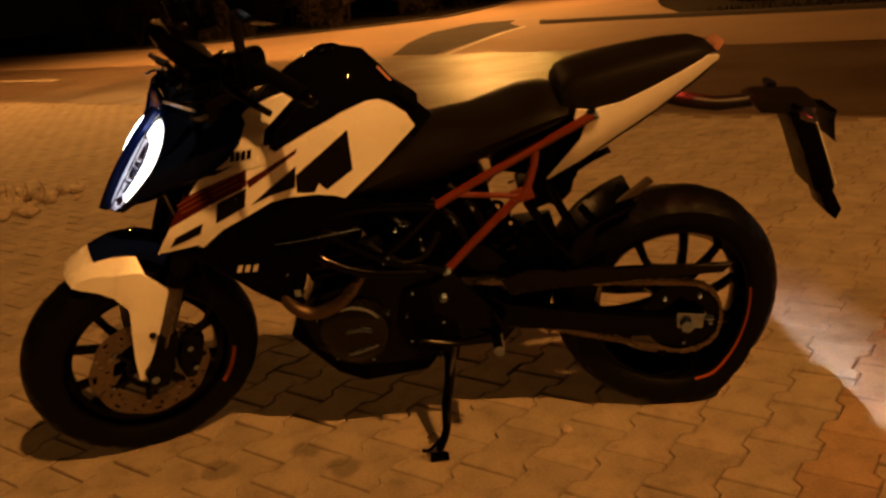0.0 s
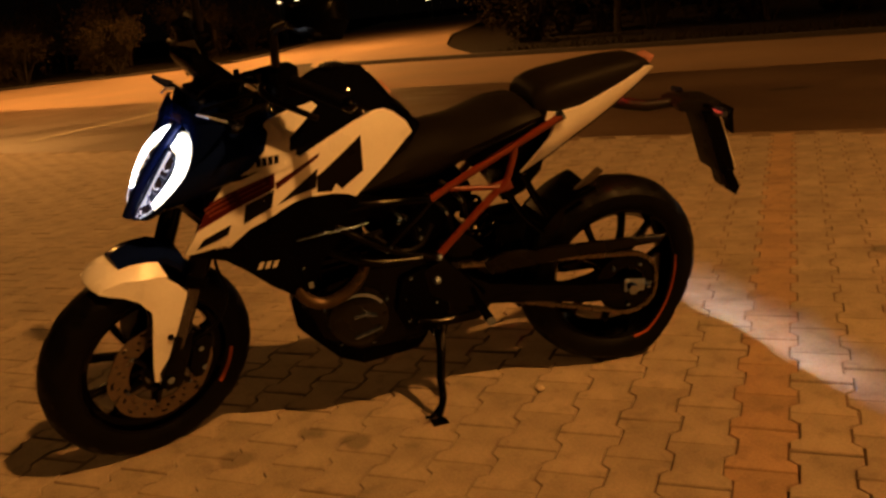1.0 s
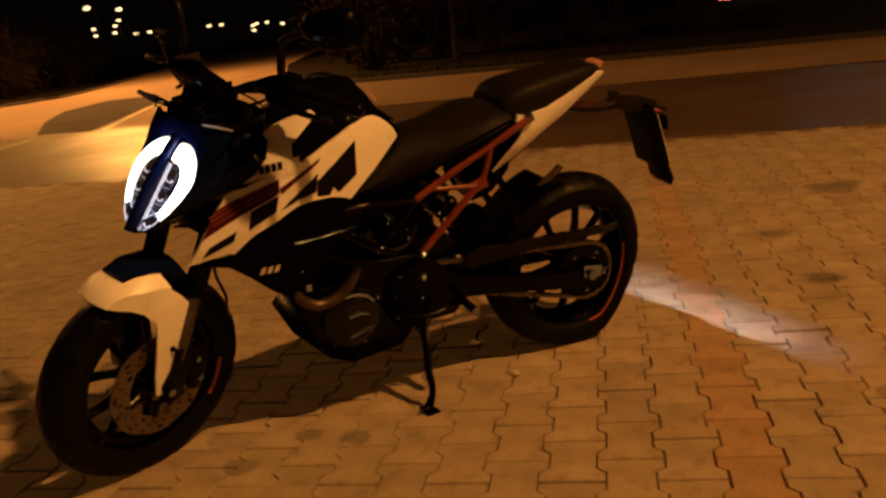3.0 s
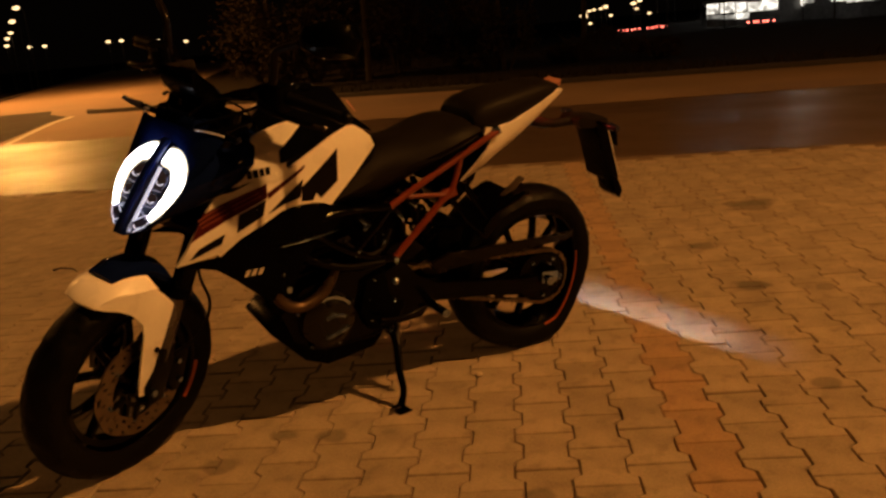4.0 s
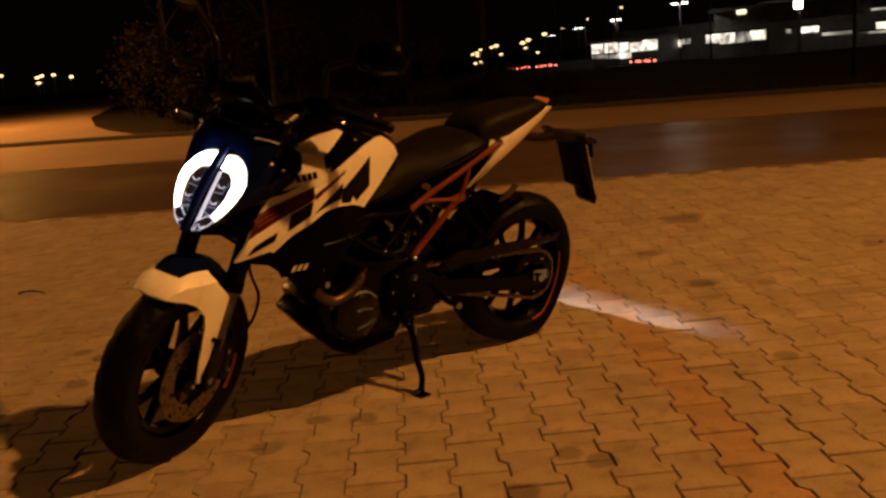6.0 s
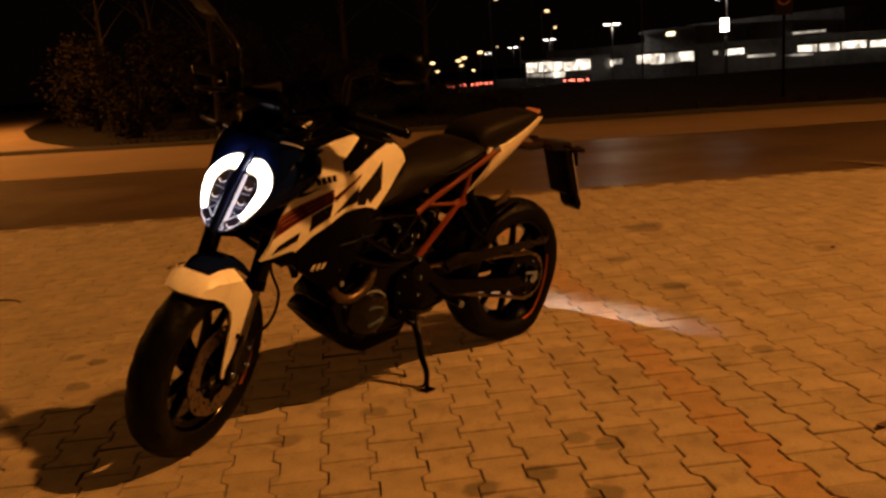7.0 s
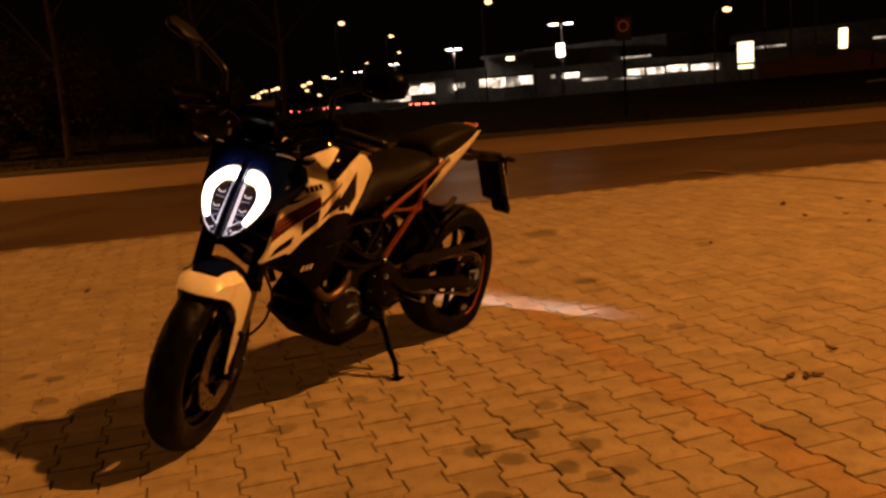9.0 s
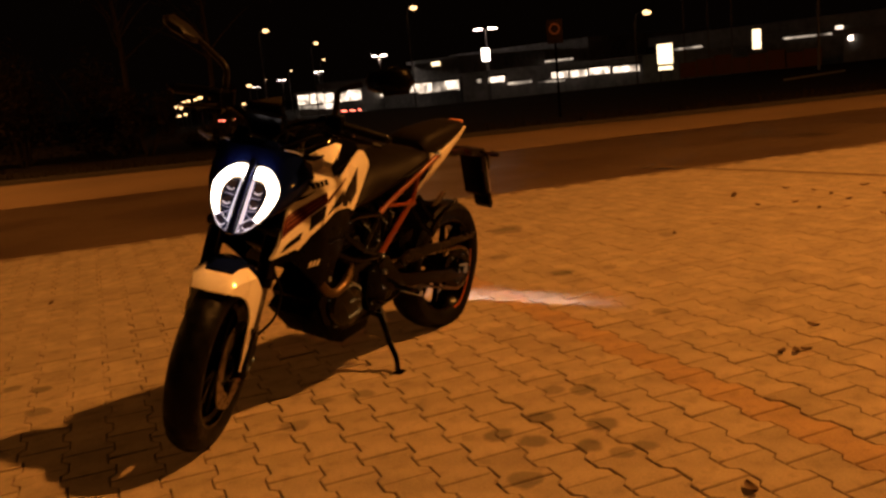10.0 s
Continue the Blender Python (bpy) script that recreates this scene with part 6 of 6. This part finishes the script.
for bearing, d, turn in ((45.7, 236, 44), (45.2, 232, 47), (44.7, 240, 43), (43.9, 236, 40), (43.4, 244, 45), (43.0, 238, 42), (37.9, 203, 37), (37.4, 201, 40), (36.8, 199, 36)):
    parked_car(fax(bearing, d), turn)


# ---------------------------------------------------------------- verge plants
def leaf_cloud(rng, centre, size, count, leaf):
    """Many small ragged leaf blades in an uneven cloud."""
    vs, fs = [], []
    lumps = [(Vector((rng.uniform(-0.8, 0.8) * size.x, rng.uniform(-0.8, 0.8) * size.y, rng.uniform(-0.7, 0.9) * size.z)), rng.uniform(0.25, 0.5)) for _ in range(9)]
    for _ in range(count):
        c, r = rng.choice(lumps)
        p = centre + c + Vector((rng.gauss(0, r * size.x * 0.55), rng.gauss(0, r * size.y * 0.55), rng.gauss(0, r * size.z * 0.6)))
        if p.z < 0.02:
            continue
        d = Vector((rng.gauss(0, 1), rng.gauss(0, 1), rng.gauss(0.3, 1))).normalized()
        s = d.orthogonal().normalized()
        ln, w = leaf * rng.uniform(0.6, 1.5), leaf * rng.uniform(0.18, 0.4)
        o = len(vs)
        vs += [p - d * ln, p + s * w, p + d * ln, p - s * w]
        fs.append((o, o + 1, o + 2, o + 3))
    return vs, fs


def shrub(rng, place, wide, high, count):
    root = new("shrub")
    root.location = (*place, -0.06)
    tagged(root, "dry brown roadside shrub with thin twiggy branches", "shrub", group="verge shrubs")
    bm = bmesh.new()
    for k in range(9):
        a = rng.uniform(0, 6.28)
        lean = rng.uniform(0.15, 0.75) * wide
        top = Vector((math.cos(a) * lean, math.sin(a) * lean, high * rng.uniform(0.6, 1.1)))
        mid = top * 0.5 + Vector((rng.uniform(-0.2, 0.2), rng.uniform(-0.2, 0.2), 0.1))
        tube([(0.1 * math.cos(a), 0.1 * math.sin(a), 0), mid, top], (0.03, 0.006), bm, seg=5, smooth=3)
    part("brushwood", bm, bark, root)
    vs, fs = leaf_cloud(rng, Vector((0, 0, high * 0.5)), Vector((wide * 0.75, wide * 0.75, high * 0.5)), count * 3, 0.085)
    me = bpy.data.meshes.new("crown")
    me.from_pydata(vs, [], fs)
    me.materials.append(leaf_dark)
    ob = new("crown", me)
    ob.parent = root


def bare_tree(rng, place, high):
    root = new("tree")
    root.location = (*place, -0.06)
    tagged(root, "slender bare tree with a pale trunk on the verge", "tree", group="verge trees")
    top = Vector((rng.uniform(-0.5, 0.5), rng.uniform(-0.5, 0.5), high))
    part("trunk", tube([(0, 0, 0), top * 0.45 + Vector((0.15, 0, 0)), top], (0.10, 0.03), seg=8), bark, root)
    bm = bmesh.new()
    vs, fs = [], []
    for k in range(16):
        t = rng.uniform(0.35, 0.98)
        base = top * t
        a = rng.uniform(0, 6.28)
        out = (1.1 - t) * high * 0.32 + 0.3
        tip = base + Vector((math.cos(a) * out, math.sin(a) * out, out * rng.uniform(0.5, 1.1)))
        tube([base, (base + tip) / 2 + Vector((0, 0, 0.12)), tip], (0.028, 0.006), bm, seg=5, smooth=3)
        v2, f2 = leaf_cloud(rng, tip, Vector((0.45, 0.45, 0.4)), 40, 0.06)
        fs += [tuple(i + len(vs) for i in f) for f in f2]
        vs += v2
    part("limbwork", bm, bark, root)
    me = bpy.data.meshes.new("crown")
    me.from_pydata(vs, [], fs)
    me.materials.append(leaf_dark)
    ob = new("crown", me)
    ob.parent = root


rng = random.Random(11)


def verge(u, n):
    p = ROAD * u + ACROSS * n
    return (p.x, p.y)


NEAR_SHRUBS = ((-9.6, 23.0, 1.4, 2.8, 1300), (-8.8, 23.4, 1.7, 3.2, 1300), (-7.2, 22.0, 1.4, 2.7, 1200), (-5.6, 21.6, 1.3, 2.4, 1000), (-4.0, 22.4, 1.6, 2.6, 1000), (-2.4, 20.6, 1.1, 1.6, 800), (-11.6, 25.6, 1.6, 3.0, 1000), (-14.0, 31.0, 1.8, 3.0, 900), (-8.4, 20.2, 1.0, 1.9, 900), (-0.6, 21.6, 1.2, 0.8, 600), (-6.4, 26.0, 2.0, 3.4, 900), (1.6, 20.2, 0.9, 0.5, 400))
FAR_SHRUBS = ((-26.5, 21.6, 1.5, 2.0, 900), (-29.5, 19.6, 1.6, 2.2, 900), (-34.0, 19.4, 1.7, 2.4, 900), (-39.5, 20.0, 1.9, 2.6, 900), (-46.0, 20.6, 2.0, 2.8, 800), (-30.0, 29.0, 1.8, 3.2, 900), (-31.5, 25.0, 1.8, 2.4, 1000), (-33.5, 28.0, 2.3, 3.4, 1000), (-31.0, 31.0, 1.8, 3.0, 900), (-36.5, 24.8, 2.0, 2.6, 1000), (-39, 28, 2.4, 3.4, 900), (-42, 25.0, 2.2, 2.8, 900), (-32.0, 36.0, 2.2, 3.4, 900), (-46, 26, 2.4, 3.0, 900), (-51, 26.5, 2.4, 3.0, 800), (-57, 27, 2.6, 3.2, 800))
for u, n, w, h, c in NEAR_SHRUBS + FAR_SHRUBS:
    shrub(rng, verge(u, n), w, h, c)
for u, n, h in ((-6.3, 20.8, 7.0), (-9.0, 24.5, 7.0), (-3.0, 24.0, 6.5), (-12.0, 28.0, 7.5), (-34.5, 29.5, 7.0), (-40.0, 30.0, 7.0), (-0.5, 26.0, 7.0)):
    bare_tree(rng, verge(u, n), h)


def tufts():
    """Low dry weeds along the far kerb."""
    r2 = random.Random(3)
    vs, fs = [], []
    for _ in range(3600):
        u = r2.uniform(-7.5, 30)
        n = kerb_n(u) + 0.25 + abs(r2.gauss(0, 1.8))
        p = ROAD * u + ACROSS * n
        h, a = r2.uniform(0.03, 0.14), r2.uniform(0, 6.28)
        d = Vector((math.cos(a), math.sin(a), 0)) * 0.02
        t = Vector((r2.uniform(-0.1, 0.1), r2.uniform(-0.1, 0.1), h))
        o = len(vs)
        vs += [p - d + Vector((0, 0, -0.05)), p + d + Vector((0, 0, -0.05)), p + t]
        fs.append((o, o + 1, o + 2))
    me = bpy.data.meshes.new("dry_grass")
    me.from_pydata(vs, [], fs)
    me.materials.append(leaf_dark)
    tagged(new("dry_grass", me), "dry brown grass along the far kerb", "grass", kind="stuff")


tufts()

# ---------------------------------------------------------------- loose bits on the forecourt
dead_leaf = mat("dead_leaf", (0.10, 0.055, 0.025), 0.8, vary=0.4, scale=30, fine=200, bump=0.2)
stone = mat("rubble", (0.44, 0.36, 0.27), 0.9, vary=0.4, scale=12, fine=90, bump=0.5)


def curled_leaf(x, y, turn, size):
    bm = bmesh.new()
    rows = []
    for i in range(7):
        t = i / 6 * 2 - 1
        w = size * 0.4 * (1 - t * t) + 0.003
        rows.append([(size * t, w * f, 0.006 + size * 0.25 * (abs(t) ** 2) + size * 0.22 * f * f) for f in (-1, -0.4, 0.4, 1)])
    skin(bm, rows, close=False, caps=False)
    r = bmesh.ops.extrude_face_region(bm, geom=list(bm.faces))
    for v in r["geom"]:
        if isinstance(v, bmesh.types.BMVert):
            v.co.z += 0.002
    ob = part("dead_leaf", bm, dead_leaf)
    ob.matrix_basis = pose(x, y, 0, 0, 0, turn)
    tagged(ob, "curled dark dead leaf lying on the paving", "leaf", group="dead leaves")


for x, y, a, s in ((-0.01, -1.65, 30, 0.026), (0.02, -1.68, 100, 0.02), (-0.03, -1.60, 160, 0.024), (0.33, -1.66, 70, 0.026), (3.73, -0.59, 10, 0.05), (3.27, -0.86, 50, 0.028), (4.07, -0.92, 80, 0.03), (3.75, -1.3, 20, 0.03), (4.15, -1.49, 120, 0.034), (3.71, -1.67, 35, 0.036), (2.9, -1.73, 75, 0.03), (3.13, -1.3, 5, 0.026), (3.5, -1.45, 140, 0.03), (3.95, -1.15, 60, 0.024), (3.4, -1.1, 95, 0.022), (2.19, -0.55, 15, 0.022), (-0.16, 2.67, 40, 0.028), (-1.15, -1.72, 40, 0.03)):
    curled_leaf(x, y, a, s)
# narrow darker strip laid just above the paving
bm = bmesh.new()
for (x0, y0), (x1, y1) in (((5.9, 0.95), (5.51, 0.14)), ((5.51, 0.14), (5.07, -0.8)), ((5.07, -0.8), (4.2, -2.5))):
    bm.faces.new([bm.verts.new(p) for p in ((x0, y0, 0.004), (x0 + 0.09, y0 - 0.02, 0.004), (x1 + 0.09, y1 - 0.02, 0.004), (x1, y1, 0.004))])
tagged(part("tyre_mark", bm, mat("tyre_mark", (0.14, 0.10, 0.065), 0.9, vary=0.4, scale=5, fine=60, bump=0.2), smooth=False), "long faint dark line across the paving", "tyre mark", kind="structure")
twig = part("twig", tube([(-1.17, 2.83, 0.006), (-1.13, 2.80, 0.016), (-1.08, 2.72, 0.014), (-1.07, 2.66, 0.006)], (0.007, 0.003), seg=6), bark)
tagged(twig, "short curved dark twig on the paving", "twig")
bm = bmesh.new()
bmesh.ops.create_icosphere(bm, subdivisions=2, radius=0.016)
for v in bm.verts:
    v.co *= 1 + 0.25 * noise.noise(v.co * 70)
    v.co.z *= 0.6
peb = part("pebble", bm, stone)
peb.location = (-0.289, -0.195, 0.008)
tagged(peb, "small dark pebble beside the rear tyre", "pebble")


def rubble():
    r3 = random.Random(8)
    bm = bmesh.new()
    for _ in range(110):
        c = Vector((-3.62 + r3.gauss(0, 0.2), 3.62 + r3.gauss(0, 0.22), 0.0))
        b2 = bmesh.ops.create_icosphere(bm, subdivisions=1, radius=r3.uniform(0.02, 0.075))
        k = Vector((r3.uniform(0.6, 1.4), r3.uniform(0.6, 1.4), r3.uniform(0.4, 0.9)))
        for v in b2["verts"]:
            v.co = Vector((v.co.x * k.x, v.co.y * k.y, v.co.z * k.z)) * (1 + 0.3 * noise.noise(v.co * 40 + c))
            v.co += c + Vector((0, 0, 0.02))
    ob = part("rubble_heap", bm, stone, smooth=False)
    tagged(ob, "small heap of broken stones and dirt on the paving", "rubble", kind="stuff")
    vs, fs = [], []
    for _ in range(60):
        p = Vector((-3.45 + r3.gauss(0, 0.13), 3.75 + r3.gauss(0, 0.13), 0))
        t = Vector((r3.uniform(-0.06, 0.06), r3.uniform(-0.06, 0.06), r3.uniform(0.05, 0.17)))
        d = Vector((r3.uniform(-1, 1), r3.uniform(-1, 1), 0)) * 0.006
        o = len(vs)
        vs += [p - d, p + d, p + t]
        fs.append((o, o + 1, o + 2))
    me = bpy.data.meshes.new("weeds")
    me.from_pydata(vs, [], fs)
    me.materials.append(dead_leaf)
    tagged(new("weeds", me), "dry weeds growing out of the rubble", "weeds", kind="stuff")


rubble()
paving()
